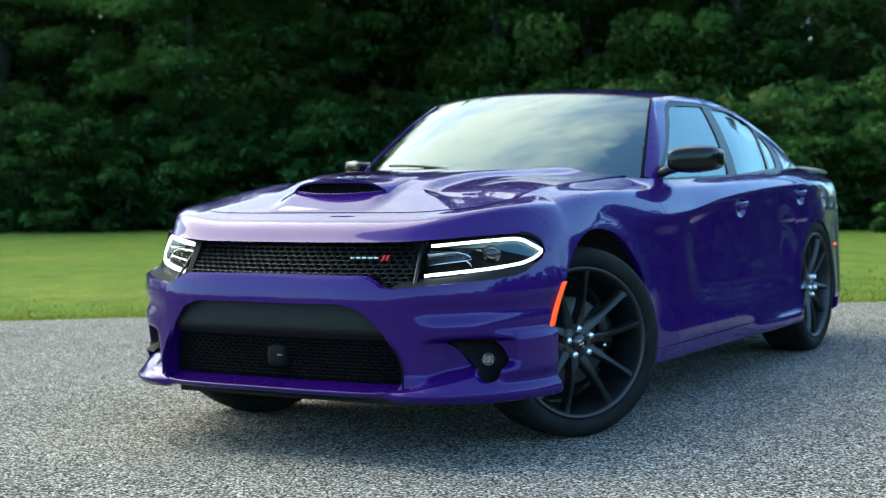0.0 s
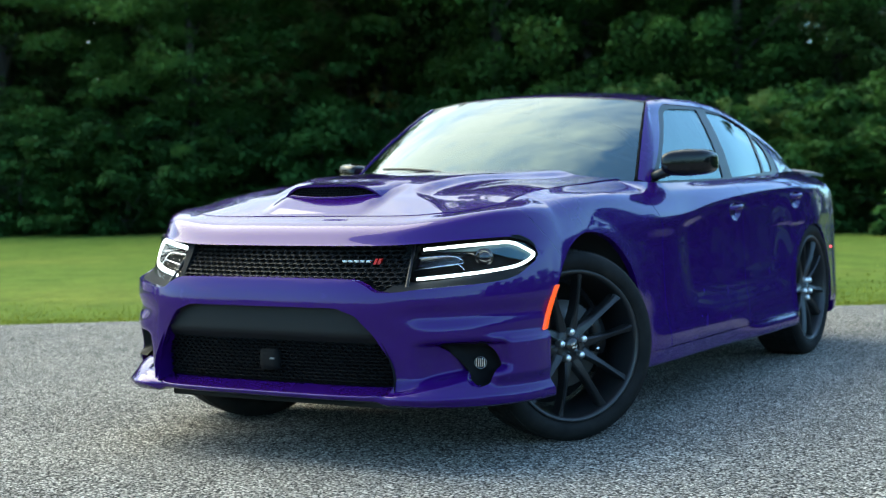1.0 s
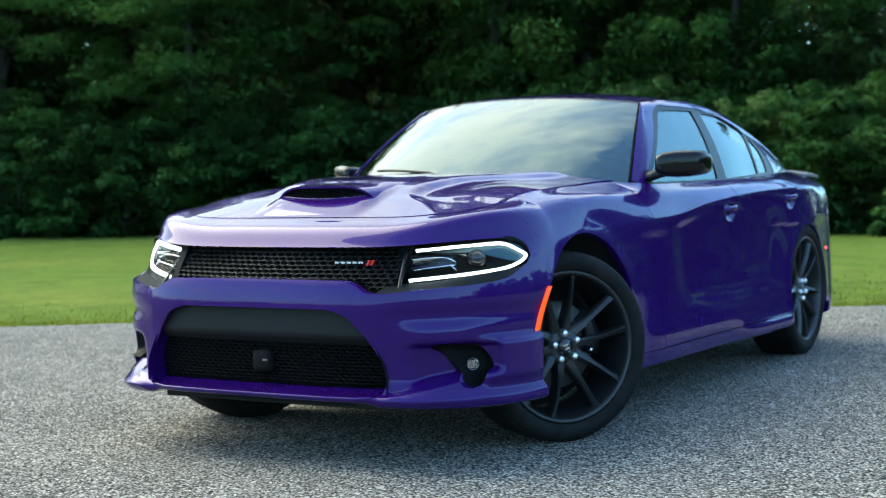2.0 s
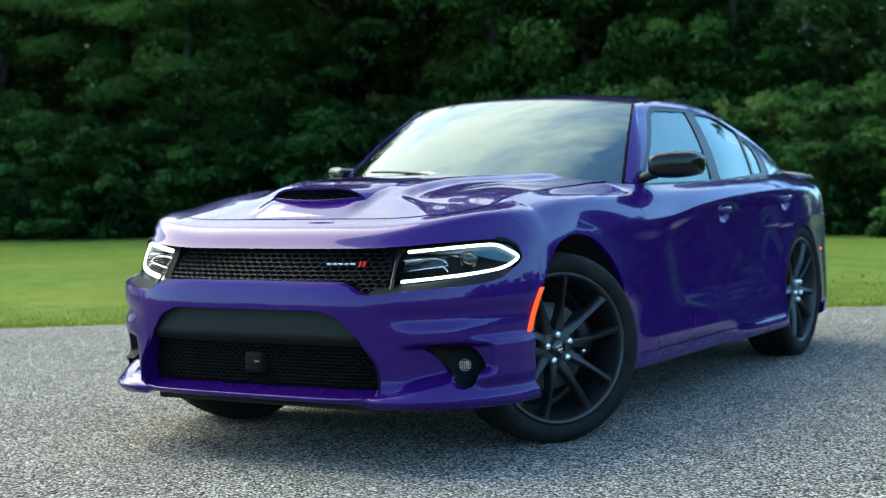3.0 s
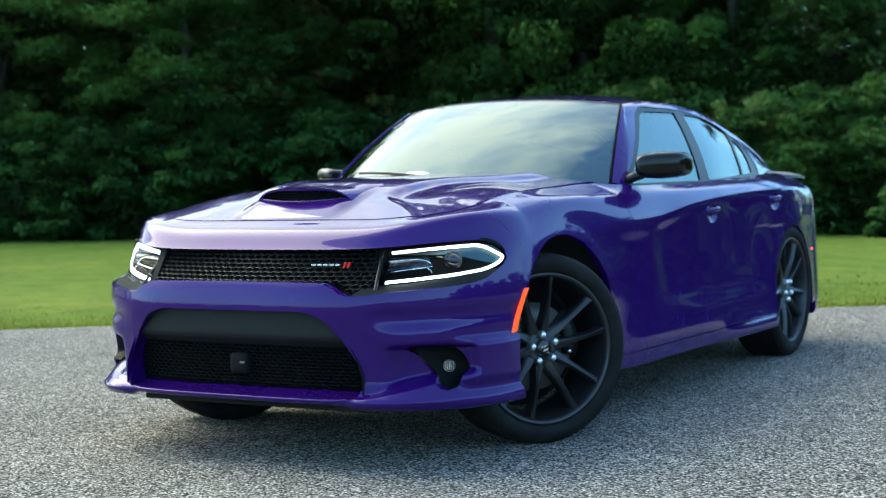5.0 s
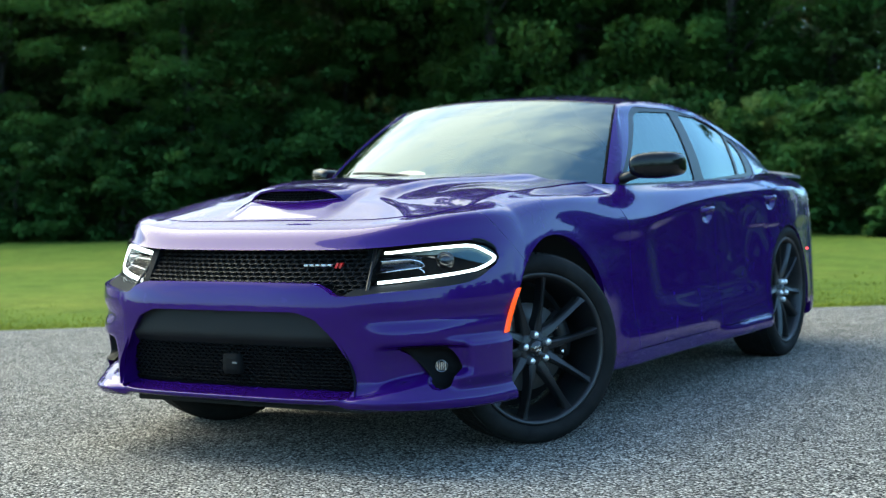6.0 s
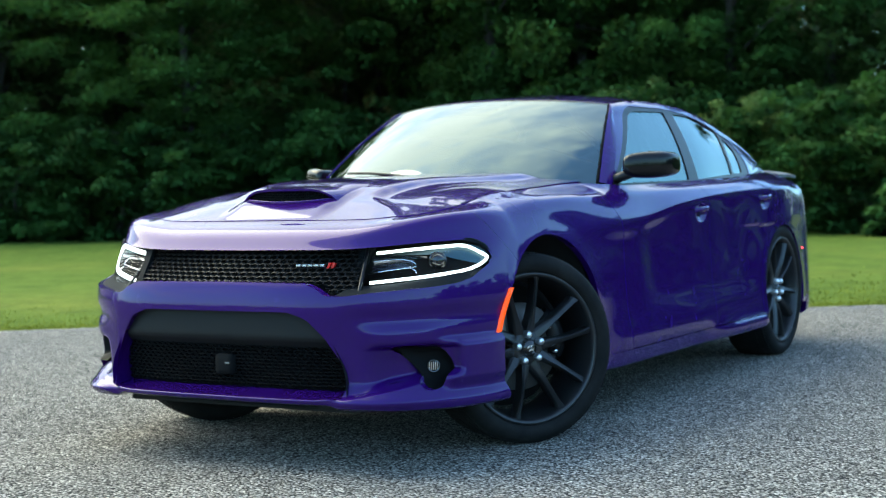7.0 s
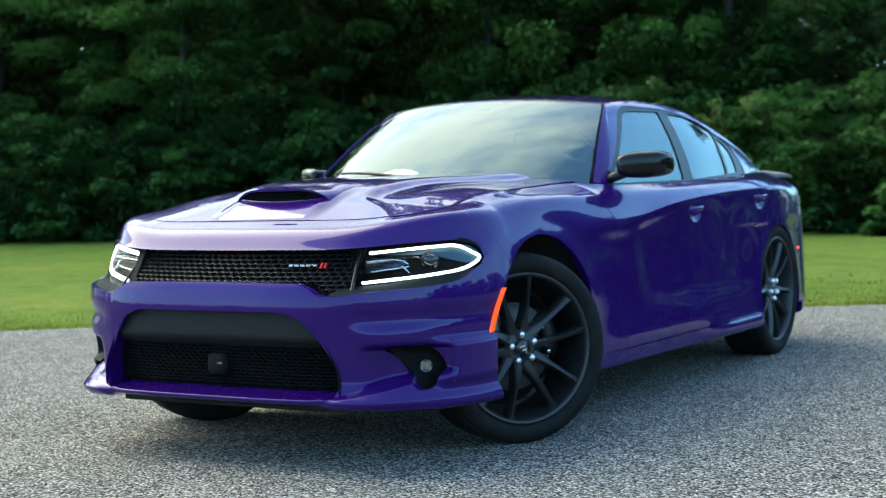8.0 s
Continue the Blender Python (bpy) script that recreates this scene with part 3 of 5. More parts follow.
U_NOSE = sorted({round(a, 5) for a in [-1.07, -1.03] + [-1 + i / 70 for i in range(141)] + [1.03, 1.07]})
bm = patch(bumper_fn, U_NOSE, spread(0, 2, 16)[:-1] + spread(2, 4, 56)[:-1] + spread(4, 9, 62),
           [front_open, lambda p: INTAKE(p.x, p.z) if p.y < -0.5 else 0.1, mirrored_fog, lambda p: seam_side(p) - GAP, outside_arch],
           depth=0.03, inward=lambda p: (-math.copysign(1.0, p.x), 0, 0) if abs(outside_arch(p)) < 0.004 else (0, 1, 0.05))
bumper = part("front_bumper", bm, PAINT, car, "purple front bumper skin with splitter lip")


# wings, doors, quarters: trimmed from the flank
def door_front(p):
    return p.y - (0.76 - 0.10 * step(0.75, 0.98, p.z) + 0.03 * step(0.5, 0.2, p.z))


def door_mid(p):
    return p.y - (1.885 - 0.05 * step(0.6, 1.0, p.z) - 0.02 * step(0.5, 0.2, p.z))


def door_rear(p):
    a = REAR_ARCH
    line = 2.86 - 0.05 * step(0.7, 1.0, p.z)
    return p.y - min(line, a[0] - math.sqrt(max(0.0, (a[2] + 0.05) ** 2 - min(a[2] + 0.05, max(0.0, abs(p.z - a[1]))) ** 2)) if p.z < 0.72 else line)


def sill_line(p):
    return p.z - 0.262


wing = part("front_wing", patch(tub_fn, sorted(set(spread(0.55, 1.0, 26) + spread(1.0, 1.30, 60))), V_ALL,
            [lambda p: -seam_side(p) - GAP, lambda p: -door_front(p) - GAP, outside_arch, lambda p: sill_line(p) if p.y > 0.45 else 0.1,
             lambda p: p.z - 0.24], depth=0.025), PAINT, car)
mirrored(wing)
front_door = part("front_door", patch(tub_fn, spread(1.2, 1.6, 170), V_DOOR, [lambda p: door_front(p) - GAP, lambda p: -door_mid(p) - GAP, lambda p: sill_line(p) - GAP], depth=0.02), PAINT, car)
front_door_right = mirrored(front_door)
rear_door = part("rear_door", patch(tub_fn, spread(1.5, 1.85, 150), V_DOOR, [lambda p: door_mid(p) - GAP, lambda p: -door_rear(p) - GAP, lambda p: sill_line(p) - GAP, outside_arch], depth=0.02), PAINT, car)
rear_door_right = mirrored(rear_door)
quarter = part("rear_quarter", patch(tub_fn, sorted(set(spread(1.7, 2.0, 66) + spread(2.0, 2.45, 24))), V_ALL, [lambda p: door_rear(p) - GAP, outside_arch, lambda p: sill_line(p) - GAP, lambda p: 3.66 - p.y + 0.25 * (p.z - 0.7)], depth=0.02), PAINT, car)
mirrored(quarter)
skirt = part("side_skirt", patch(tub_fn, spread(1.12, 1.78, 110), spread(0, 3.2, 26), [lambda p: -sill_line(p) - GAP, outside_arch, lambda p: p.y - 0.45, lambda p: 2.70 - p.y], depth=0.03), PAINT, car, "purple side skirt with a flared rear end")
mirrored(skirt)


def tail_fn(u, v):
    p = tub(3 - abs(u), v)
    return (p.x if u >= 0 else -p.x, p.y, p.z)


part("rear_bumper", patch(tail_fn, spread(-1.0, 1.0, 90), V_ALL, [lambda p: p.y - 3.66 - 0.25 * (p.z - 0.7) - GAP, lambda p: max(0.79 - p.z, p.z - 0.93)], depth=0.03, flip=True), PAINT, car)
part("tail_light_bar", patch(lambda u, v: (lambda q: (q[0] * 0.992, q[1] - 0.012, q[2]))(tail_fn(u, v)), spread(-1.0, 1.0, 90), V_ALL, [lambda p: p.y - 3.67 - 0.25 * (p.z - 0.7), lambda p: min(p.z - 0.792, 0.928 - p.z)], depth=0.0, flip=True), RED_LENS, car, "wide red tail light bar")

# bonnet
bonnet_keep = [lambda p: p.y - bonnet_front(p.x) - GAP if abs(p.x) < 0.7219 else -0.01,
               lambda p: (0.722 if p.y < -0.2 else edge_x(p.y)) - abs(p.x) - GAP, lambda p: bonnet_rear(p.x) - p.y]


SCOOP_RISE = curve([(-0.49, 0.073), (-0.42, 0.054), (-0.33, 0.030), (-0.15, 0.007), (0.0, 0.0)])


def scoop_lift(x, y):
    return SCOOP_RISE(y) * max(0.0, 1 - (abs(x) / 0.240) ** 5)


def scoop_lip(x):
    return -0.49 + 0.035 * (abs(x) / 0.22) ** 2


def scoop_ramp(x, y):
    """The floor that rises to the scoop's mouth."""
    return 0.019 * step(0.275, 0.195, abs(x)) * clamp((y + 0.612) / 0.12) * step(-0.2, -0.42, y)


def bonnet_fn(x, y):
    return (x, y, bonnet_z(x, y) + scoop_ramp(x, y))


bm = patch(bonnet_fn, spread(-0.76, 0.76, 130), spread(-0.63, 0.84, 124), bonnet_keep + [lambda p: max(abs(p.x) - 0.205, scoop_lip(p.x) - p.y, p.y - 0.05)], depth=0.02)
bonnet = part("bonnet", bm, PAINT, car, "purple bonnet with a raised middle and an air scoop")
bm = patch(lambda x, y: (x, y, bonnet_z(x, y) + scoop_lift(x, y) + 0.0005), spread(-0.27, 0.27, 60), spread(-0.50, 0.20, 70), [lambda p: p.y - scoop_lip(p.x), lambda p: 0.240 - 0.10 * step(-0.1, 0.22, p.y) - abs(p.x)], depth=0.008)
scoop = part("scoop_cover", bm, PAINT, bonnet, "purple raised scoop cover")


def mesh_screen(point, u0, u1, v0, v1, cell, wire, keep=None):
    """A honeycomb net: point(u, v) gives the place on the surface; the net is real bars."""
    bm = bmesh.new()
    w, h = cell
    rows = int((v1 - v0) / (h * 0.75)) + 2
    cols = int((u1 - u0) / w) + 2
    for r in range(rows):
        for c in range(cols):
            cu = u0 + (c + 0.5 * (r % 2)) * w
            cv = v0 + r * h * 0.75
            ring_o, ring_i, ring_b = [], [], []
            for k in range(6):
                a = math.pi / 6 + k * math.pi / 3
                o = (cu + math.cos(a) * w * 0.577, cv + math.sin(a) * h * 0.5)
                i = (cu + math.cos(a) * (w * 0.577 - wire), cv + math.sin(a) * (h * 0.5 - wire))
                ring_o.append(o)
                ring_i.append(i)
            if any(not (u0 <= o[0] <= u1 and v0 <= o[1] <= v1) or (keep and not keep(*o)) for o in ring_o):
                continue
            vo = [bm.verts.new(Vector(point(*o)) + Vector((0, 0.003, 0))) for o in ring_o]
            vi = [bm.verts.new(point(*i)) for i in ring_i]
            vb = [bm.verts.new(Vector(point(*i)) + Vector((0, 0.012, 0))) for i in ring_i]
            for k in range(6):
                n = (k + 1) % 6
                bm.faces.new((vo[k], vo[n], vi[n], vi[k]))
                bm.faces.new((vi[k], vi[n], vb[n], vb[k]))
    bmesh.ops.recalc_face_normals(bm, faces=bm.faces)
    return bm


# scoop mouth: dark back wall and net
bm = patch(lambda x, t: (x, scoop_lip(x) + 0.03, bonnet_z(x, scoop_lip(x)) - 0.002 + t * (0.002 + scoop_lift(x, scoop_lip(x)))), spread(-0.225, 0.225, 40), spread(0, 1, 3), depth=0)
part("scoop_mouth", bm, BLACK_DEEP, bonnet)
bm = mesh_screen(lambda x, t: (x, scoop_lip(x) + 0.018, bonnet_z(x, scoop_lip(x)) + t), -0.215, 0.215, 0.0, 0.075, (0.020, 0.013), 0.0022, lambda x, t: t < scoop_lift(x, scoop_lip(x)))
part("scoop_net", bm, BLACK_TRIM, bonnet, "black honeycomb net", smooth=False)


loop = [(x, bonnet_z(x, scoop_lip(x)) + scoop_ramp(x, scoop_lip(x)) + 0.003) for x in spread(-0.212, 0.212, 24)]
loop += [(x, bonnet_z(x, scoop_lip(x)) + scoop_lift(x, scoop_lip(x)) - 0.004) for x in spread(0.205, -0.205, 24)]
part("scoop_rim", sweep([(x, scoop_lip(x) + 0.006, z) for x, z in loop], 0.0042, 8, closed=True), PAINT, bonnet, "rounded purple rim round the scoop's mouth")


# grille and lower intake
def grille_point(x, z):
    return (x, -0.850 + 0.29 * x * x + 0.90 * (z - 0.66), z)


bm = mesh_screen(grille_point, -0.60, 0.60, 0.563, 0.79, (0.034, 0.020), 0.0032, lambda x, z: z < BROW(abs(x)) + 0.012 and z > BAR_TOP(abs(x)) - 0.025 and abs(x) < 0.532 + (0.72 - z) * 0.25)
grille = part("upper_grille", bm, GRILLE_BLACK, car, "gloss black honeycomb grille", smooth=False)
bm = patch(lambda x, z: (x, grille_point(x, z)[1] + 0.035, z), spread(-0.535, 0.535, 40), spread(0.575, 0.785, 6), depth=0)
part("grille_backing", bm, BLACK_DEEP, car)
for s in (1, -1):
    bm = sweep([Vector(grille_point(s * (0.528 + (0.72 - z) * 0.25), z)) + Vector((0, -0.004, 0)) for z in spread(0.605, 0.785, 12)], 0.007, 8)
    part("grille_edge", bm, BLACK_TRIM, grille)
# badge on the grille: a silver strip and two red slashes
bm = bmesh.new()
for i in range(5):
    x = 0.268 + i * 0.0235
    y = grille_point(x + 0.009, 0.714)[1] - 0.006
    box(bm, x, x + 0.0195, y - 0.004, y + 0.012, 0.7102, 0.7182, 0.0015)
badge = part("badge", bm, SILVER, car, "small silver badge strip", smooth=False)
for i in range(2):
    x = 0.388 + i * 0.015
    y = grille_point(x, 0.714)[1] - 0.007
    bm = bmesh.new()
    vs = [(x, y, 0.7035), (x + 0.011, y, 0.7035), (x + 0.022, y, 0.7245), (x + 0.011, y, 0.7245)]
    f = bm.faces.new([bm.verts.new(v) for v in vs])
    r = bmesh.ops.extrude_face_region(bm, geom=[f])
    bmesh.ops.translate(bm, vec=(0, 0.012, 0), verts=[v for v in r["geom"] if isinstance(v, bmesh.types.BMVert)])
    bmesh.ops.recalc_face_normals(bm, faces=bm.faces)
    part("slash", bm, RED, badge, "red slash", smooth=False)


def nose_y(x, z):
    """Reach of the bumper at x, by the plan curve."""
    t = clamp(abs(x) / 0.925)
    return Y1 - 0.742 * max(0.0, 1 - t ** P_NOSE) ** (1 / Q_NOSE)


# plate filler, net, shelf and sensor in the intake
bm = patch(lambda x, z: (x, nose_y(x, z) + 0.022 + 0.06 * step(0.46, 0.40, z), z), spread(-0.56, 0.56, 60), spread(0.405, 0.57, 14), [lambda p: -INTAKE(p.x, p.z) + 0.03], depth=0.01)
part("plate_panel", bm, BLACK_MATTE, car, "matte dark grey blank panel across the intake")
bm = mesh_screen(lambda x, z: (x, nose_y(x, z) + 0.072 - 0.10 * (z - 0.3), z), -0.53, 0.53, 0.262, 0.43, (0.030, 0.017), 0.0032, lambda x, z: INTAKE(x, z) < 0.01)
part("lower_grille", bm, NET_BLACK, car, "black honeycomb lower grille", smooth=False)
bm = patch(lambda x, z: (x, nose_y(x, z) + 0.105, z), spread(-0.60, 0.60, 40), spread(0.22, 0.56, 6), depth=0)
part("intake_backing", bm, BLACK_DEEP, car)
bm = patch(lambda x, t: (x, nose_y(x, 0.25) + 0.006 + 0.080 * t, 0.236 + 0.026 * t), spread(-0.545, 0.545, 60), spread(0, 1, 5), depth=0.004)
part("intake_shelf", bm, PAINT, car, "purple shelf inside the intake")
# rounded rim where the splitter rolls over into the intake
rim = []
for i in range(61):
    u, v, last = -0.62 + 1.24 * i / 60, 0.0, None
    while v < 6.0:
        p = Vector(bumper_fn(u, v))
        if INTAKE(p.x, p.z) < 0.0:
            break
        last, v = p, v + 0.01
    if v < 6.0 and last and abs(last.x) < 0.515 and last.z < 0.30:
        rim.append(last + Vector((0, 0.004, -0.001)))
part("lip_rim", sweep(smooth_path(rim), 0.0058, 10), PAINT, bumper, "rounded purple rim along the splitter lip")
for s in (1, -1):
    bm = patch(lambda t, z: (s * (0.475 + 0.075 * step(0.52, 0.30, z) + 0.004 - 0.02 * t), nose_y(0.5, z) + 0.01 + 0.09 * t, z), spread(0, 1, 5), spread(0.25, 0.53, 20), depth=0.0)
    part("intake_cheek", bm, PAINT if s < 0 else BLACK_MATTE, car)
bm = bmesh.new()
box(bm, -0.046, 0.040, -0.897, -0.82, 0.307, 0.390, 0.024)
sensor = part("radar_sensor", bm, BLACK_DEEP, car, "black sensor block in the lower grille")
# the grey glint on the sensor, modelled as a small steel plate
bm = bmesh.new()
box(bm, 0.006, 0.028, -0.8995, -0.890, 0.350, 0.357, 0.002)
part("sensor_glint", bm, STEEL, sensor, smooth=False)

# fog lamps in their pockets
SKIN = np.array([tuple(tub(u, v)) for u in spread(0.30, 0.90, 120) for v in spread(1.5, 5.5, 120)])


def skin_y(x, z):
    """Reach of the bumper's skin at x and z."""
    return float(SKIN[np.argmin((SKIN[:, 0] - x) ** 2 + (SKIN[:, 2] - z) ** 2), 1])


for s in (1, -1):
    bm = bmesh.new()
    rings = []
    n = 36
    cx, cz = 0.765, 0.345
    for r in range(6):
        t = r / 5
        ring = []
        for i in range(n):
            a = 2 * math.pi * i / n
            lo, hi = 0.0, 0.2
            for _ in range(16):
                mid = (lo + hi) / 2
                lo, hi = (mid, hi) if FOG(cx + mid * math.cos(a), cz + mid * math.sin(a)) < 0 else (lo, mid)
            k = (lo + 0.003) * (1 - 0.42 * t ** 1.3)
            X, Z = cx + k * math.cos(a) + 0.012 * t, cz + k * math.sin(a)
            ring.append(bm.verts.new((s * X, (skin_y(X, Z) + 0.004 if r == 0 else nose_y(X, Z) + 0.050 + 0.060 * t ** 0.7), Z)))
        rings.append(ring)
    for A, B in zip(rings, rings[1:]):
        for k in range(n):
            bm.faces.new((A[k], A[(k + 1) % n], B[(k + 1) % n], B[k]))
    bm.faces.new(rings[-1])
    bmesh.ops.recalc_face_normals(bm, faces=bm.faces)
    pocket = part("fog_light_pocket", bm, NET_BLACK, car, "black fog light pocket")
    bm = patch(lambda u, v: (lambda q: (s * (q.x - 0.002), q.y - 0.003, q.z))(tub(u, v)), spread(0.50, 0.80, 50), spread(2.6, 4.6, 50), [lambda p: abs(p.x) - 0.79, lambda p: 0.866 - abs(p.x), lambda p: p.z - 0.305, lambda p: 0.420 - p.z], depth=0.0, flip=s < 0)
    if s < 0:
        part("pocket_wall", bm, NET_BLACK, pocket)
    c = Vector((s * 0.768, -0.645, 0.345))
    turn = Matrix.Translation(c) @ Vector((s * 0.55, -1, 0)).to_track_quat("X", "Z").to_matrix().to_4x4()
    part("fog_light", revolve([(-0.03, 0.010), (0.0, 0.022), (0.006, 0.024), (0.008, 0.021), (0.0, 0.018), (-0.012, 0.012), (-0.015, 0.001)], 28), REFLECTOR, pocket, "small round chrome fog light", matrix=turn)
    bm = bmesh.new()
    for i in range(5):
        box(bm, 0.000, 0.006, -0.0165 + i * 0.0072, -0.0135 + i * 0.0072, -0.015, 0.015, 0.001)
    part("fog_light_ribs", bm, CHROME, pocket, smooth=False, matrix=turn)


# headlights
def lamp_surface(x, z, back=0.0):
    """The headlight's outer surface at x and z, on the left."""
    L = curve_lamp(z)
    t = clamp(x / 0.918)
    return Vector((x, Y1 - (L - back) * max(0.0, 1 - t ** P_NOSE) ** (1 / Q_NOSE) + back * 0.4, z))


curve_lamp = curve([(0.58, 0.62), (0.655, 0.58), (0.76, 0.515), (0.82, 0.49)])
LAMP = polygon([(0.535, 0.765), (0.70, 0.781), (0.82, 0.789), (0.852, 0.777), (0.886, 0.735), (0.880, 0.708), (0.85, 0.676), (0.81, 0.660), (0.70, 0.643), (0.545, 0.628), (0.520, 0.632)], 0.006)
for s in (1, -1):
    def flipx(v):
        return (s * v[0], v[1] - (0.032 if s < 0 else 0.0), v[2])

    def flip_sill(v):
        return (s * v[0], v[1], v[2])
    lamp = new("headlight")
    lamp.parent = car
    lamp["label"] = "lit headlight with a white light tube round it"
    bm = patch(lambda x, z: flipx(lamp_surface(x, z, 0.07)), spread(0.49, 0.905, 40), spread(0.575, 0.815, 24), [lambda p: 0.884 - abs(p.x), lambda p: BROW(abs(p.x)) + 0.02 - p.z, lambda p: p.z - BAR_TOP(abs(p.x)) + 0.02], depth=0, flip=s < 0)
    part("housing", bm, BLACK_DEEP, lamp)
    # the dark frame round the lens
    bm = patch(lambda x, z: flipx(lamp_surface(x, z, 0.004)), spread(0.49, 0.905, 60), spread(0.575, 0.815, 36), [lambda p: 0.889 - abs(p.x), lambda p: LAMP(abs(p.x), p.z), lambda p: BROW(abs(p.x)) + 0.006 - p.z, lambda p: p.z - BAR_TOP(abs(p.x)) + 0.02], depth=0.03, inward=(0, 1, 0), flip=s < 0)
    part("frame", bm, BEZEL, lamp, "dark grey frame")
    bm = patch(lambda x, z: flipx(lamp_surface(x, z, -0.002)), spread(0.50, 0.90, 44), spread(0.60, 0.80, 26), [lambda p: -LAMP(abs(p.x), p.z) + 0.003], depth=0.0, flip=s < 0)
    lens = part("lens", bm, GLASS, lamp, "clear lens")
    lens.visible_shadow = False
    # light tube: along the top, round the tip and back along the bottom
    track = [(0.548, 0.754), (0.62, 0.761), (0.70, 0.769), (0.78, 0.776), (0.812, 0.777), (0.834, 0.769), (0.855, 0.752), (0.870, 0.737), (0.873, 0.727), (0.865, 0.710), (0.847, 0.694), (0.82, 0.683), (0.76, 0.672), (0.70, 0.664), (0.62, 0.655), (0.552, 0.648)]
    if s < 0:
        track = [(0.548 + 0.68 * (x - 0.548), z) for x, z in track]
    bm = sweep(smooth_path([flipx(lamp_surface(x, z, 0.014)) for x, z in track]), 0.0057 if s > 0 else 0.0088, 8)
    part("light_tube", bm, LED, lamp, "glowing white light tube")
    # inner reflector with ribs
    bm = bmesh.new()
    for i in range(16):
        x0, x1 = 0.532 + i * 0.0086, 0.532 + (i + 0.86) * 0.0086
        for r in range(3):
            za = lerp(0.688, 0.726, r / 3) + 0.010 * i / 16 * (1 - r / 3)
            zb = lerp(0.688, 0.726, (r + 0.86) / 3) + 0.010 * i / 16 * (1 - r / 3)
            bm.faces.new([bm.verts.new(flipx(lamp_surface(x, z, 0.036 + o))) for x, z, o in ((x0, za, 0.0), (x1, za, 0.004), (x1, zb, 0.006), (x0, zb, 0.002))])
    part("turn_reflector", bm, REFLECTOR, lamp, "ribbed silver reflector", smooth=False)
    bm = sweep([flipx(lamp_surface(x, z, 0.026)) for x, z in ((0.524, 0.679), (0.530, 0.722), (0.58, 0.727), (0.64, 0.730), (0.668, 0.724), (0.684, 0.714), (0.690, 0.705), (0.680, 0.701), (0.65, 0.697), (0.59, 0.689), (0.524, 0.679))], 0.0026, 6)
    part("reflector_rim", bm, CHROME, lamp)
    bm = sweep([flipx(lamp_surface(x, z, 0.020)) for x, z in ((0.672, 0.704), (0.682, 0.696), (0.692, 0.690), (0.699, 0.681))], 0.0022, 6)
    part("reflector_hook", bm, CHROME, lamp)
    bm = patch(lambda x, t: flipx(lamp_surface(x, 0.728 + 0.012 * t + 0.004 * math.sin((x - 0.5) * 14), 0.026 - 0.012 * t)), spread(0.53, 0.72, 20), spread(0, 1, 4), depth=0.0, flip=s < 0)
    part("reflector_hood", bm, BLACK_GLOSS, lamp)
    # the sill between the lens and the bumper
    bm = patch(lambda x, t: flip_sill(Vector((x, nose_y(x, 0.63) + 0.012, BAR_TOP(x) - 0.004)).lerp(lamp_surface(x, 0.640 + 0.050 * max(0.0, (x - 0.56) / 0.31) ** 1.6, 0.0), t)), spread(0.50, 0.872, 40), spread(0, 1, 6), depth=0.0, flip=s < 0)
    part("lamp_sill", bm, BEZEL, lamp, "smooth grey sill under the lens")
    c = lamp_surface(0.738, 0.722, 0.05)
    turn = Matrix.Translation(flipx(c)) @ Vector((s * 0.5, -1, 0)).to_track_quat("X", "Z").to_matrix().to_4x4()
    part("projector", revolve([(0.0, 0.034), (0.006, 0.032), (0.004, 0.028), (0.012, 0.025), (0.019, 0.016), (0.022, 0.001)], 32), BLACK_GLOSS, lamp, "round projector lens", matrix=turn)
    bm = patch(lambda x, z: flipx(lamp_surface(x, z, 0.045)), spread(0.575, 0.875, 50), spread(0.695, 0.785, 28), [lambda p: -LAMP(abs(p.x), p.z) - 0.014, lambda p: p.z - 0.744 + 0.34 * max(0.0, abs(p.x) - 0.74)], depth=0.0, flip=s < 0)
    part("upper_reflector", bm, LAMP_BACK, lamp)

# side markers
for s in (1, -1):
    bm = bmesh.new()
    n = 12
    rows = []
    for i in range(n + 1):
        t = i / n
        z = 0.450 + 0.160 * t
        a = FRONT_ARCH
        y0 = a[0] - 0.935 * a[3] * math.sqrt((a[2] + 0.010) ** 2 - (z - a[1]) ** 2)
        y0 += 0.004
        wd = 0.021 - 0.004 * t
        x0 = 0.908 + 0.022 * t
        rows.append([bm.verts.new((s * (x0 + o), y, z + k)) for (y, o, k) in ((y0 - wd, -0.010, -0.004), (y0 - wd * 0.9, 0.001, -0.004), (y0 - 0.003, 0.006, 0), (y0, -0.012, 0))])
    for A, B in zip(rows, rows[1:]):
        for k in range(3):
            bm.faces.new((A[k], A[k + 1], B[k + 1], B[k]))
    bm.faces.new(rows[0])
    bm.faces.new(rows[-1][::-1])
    bmesh.ops.recalc_face_normals(bm, faces=bm.faces)
    part("side_marker", bm, AMBER, car, "glowing amber side marker light", smooth=False)
    bm = bmesh.new()
    bmesh.ops.create_uvsphere(bm, u_segments=10, v_segments=8, radius=0.006, matrix=Matrix.Translation((s * 0.943, 3.375, 0.59)))
    part("rear_marker", bm, RED_GLOW, car, "small glowing red marker light")

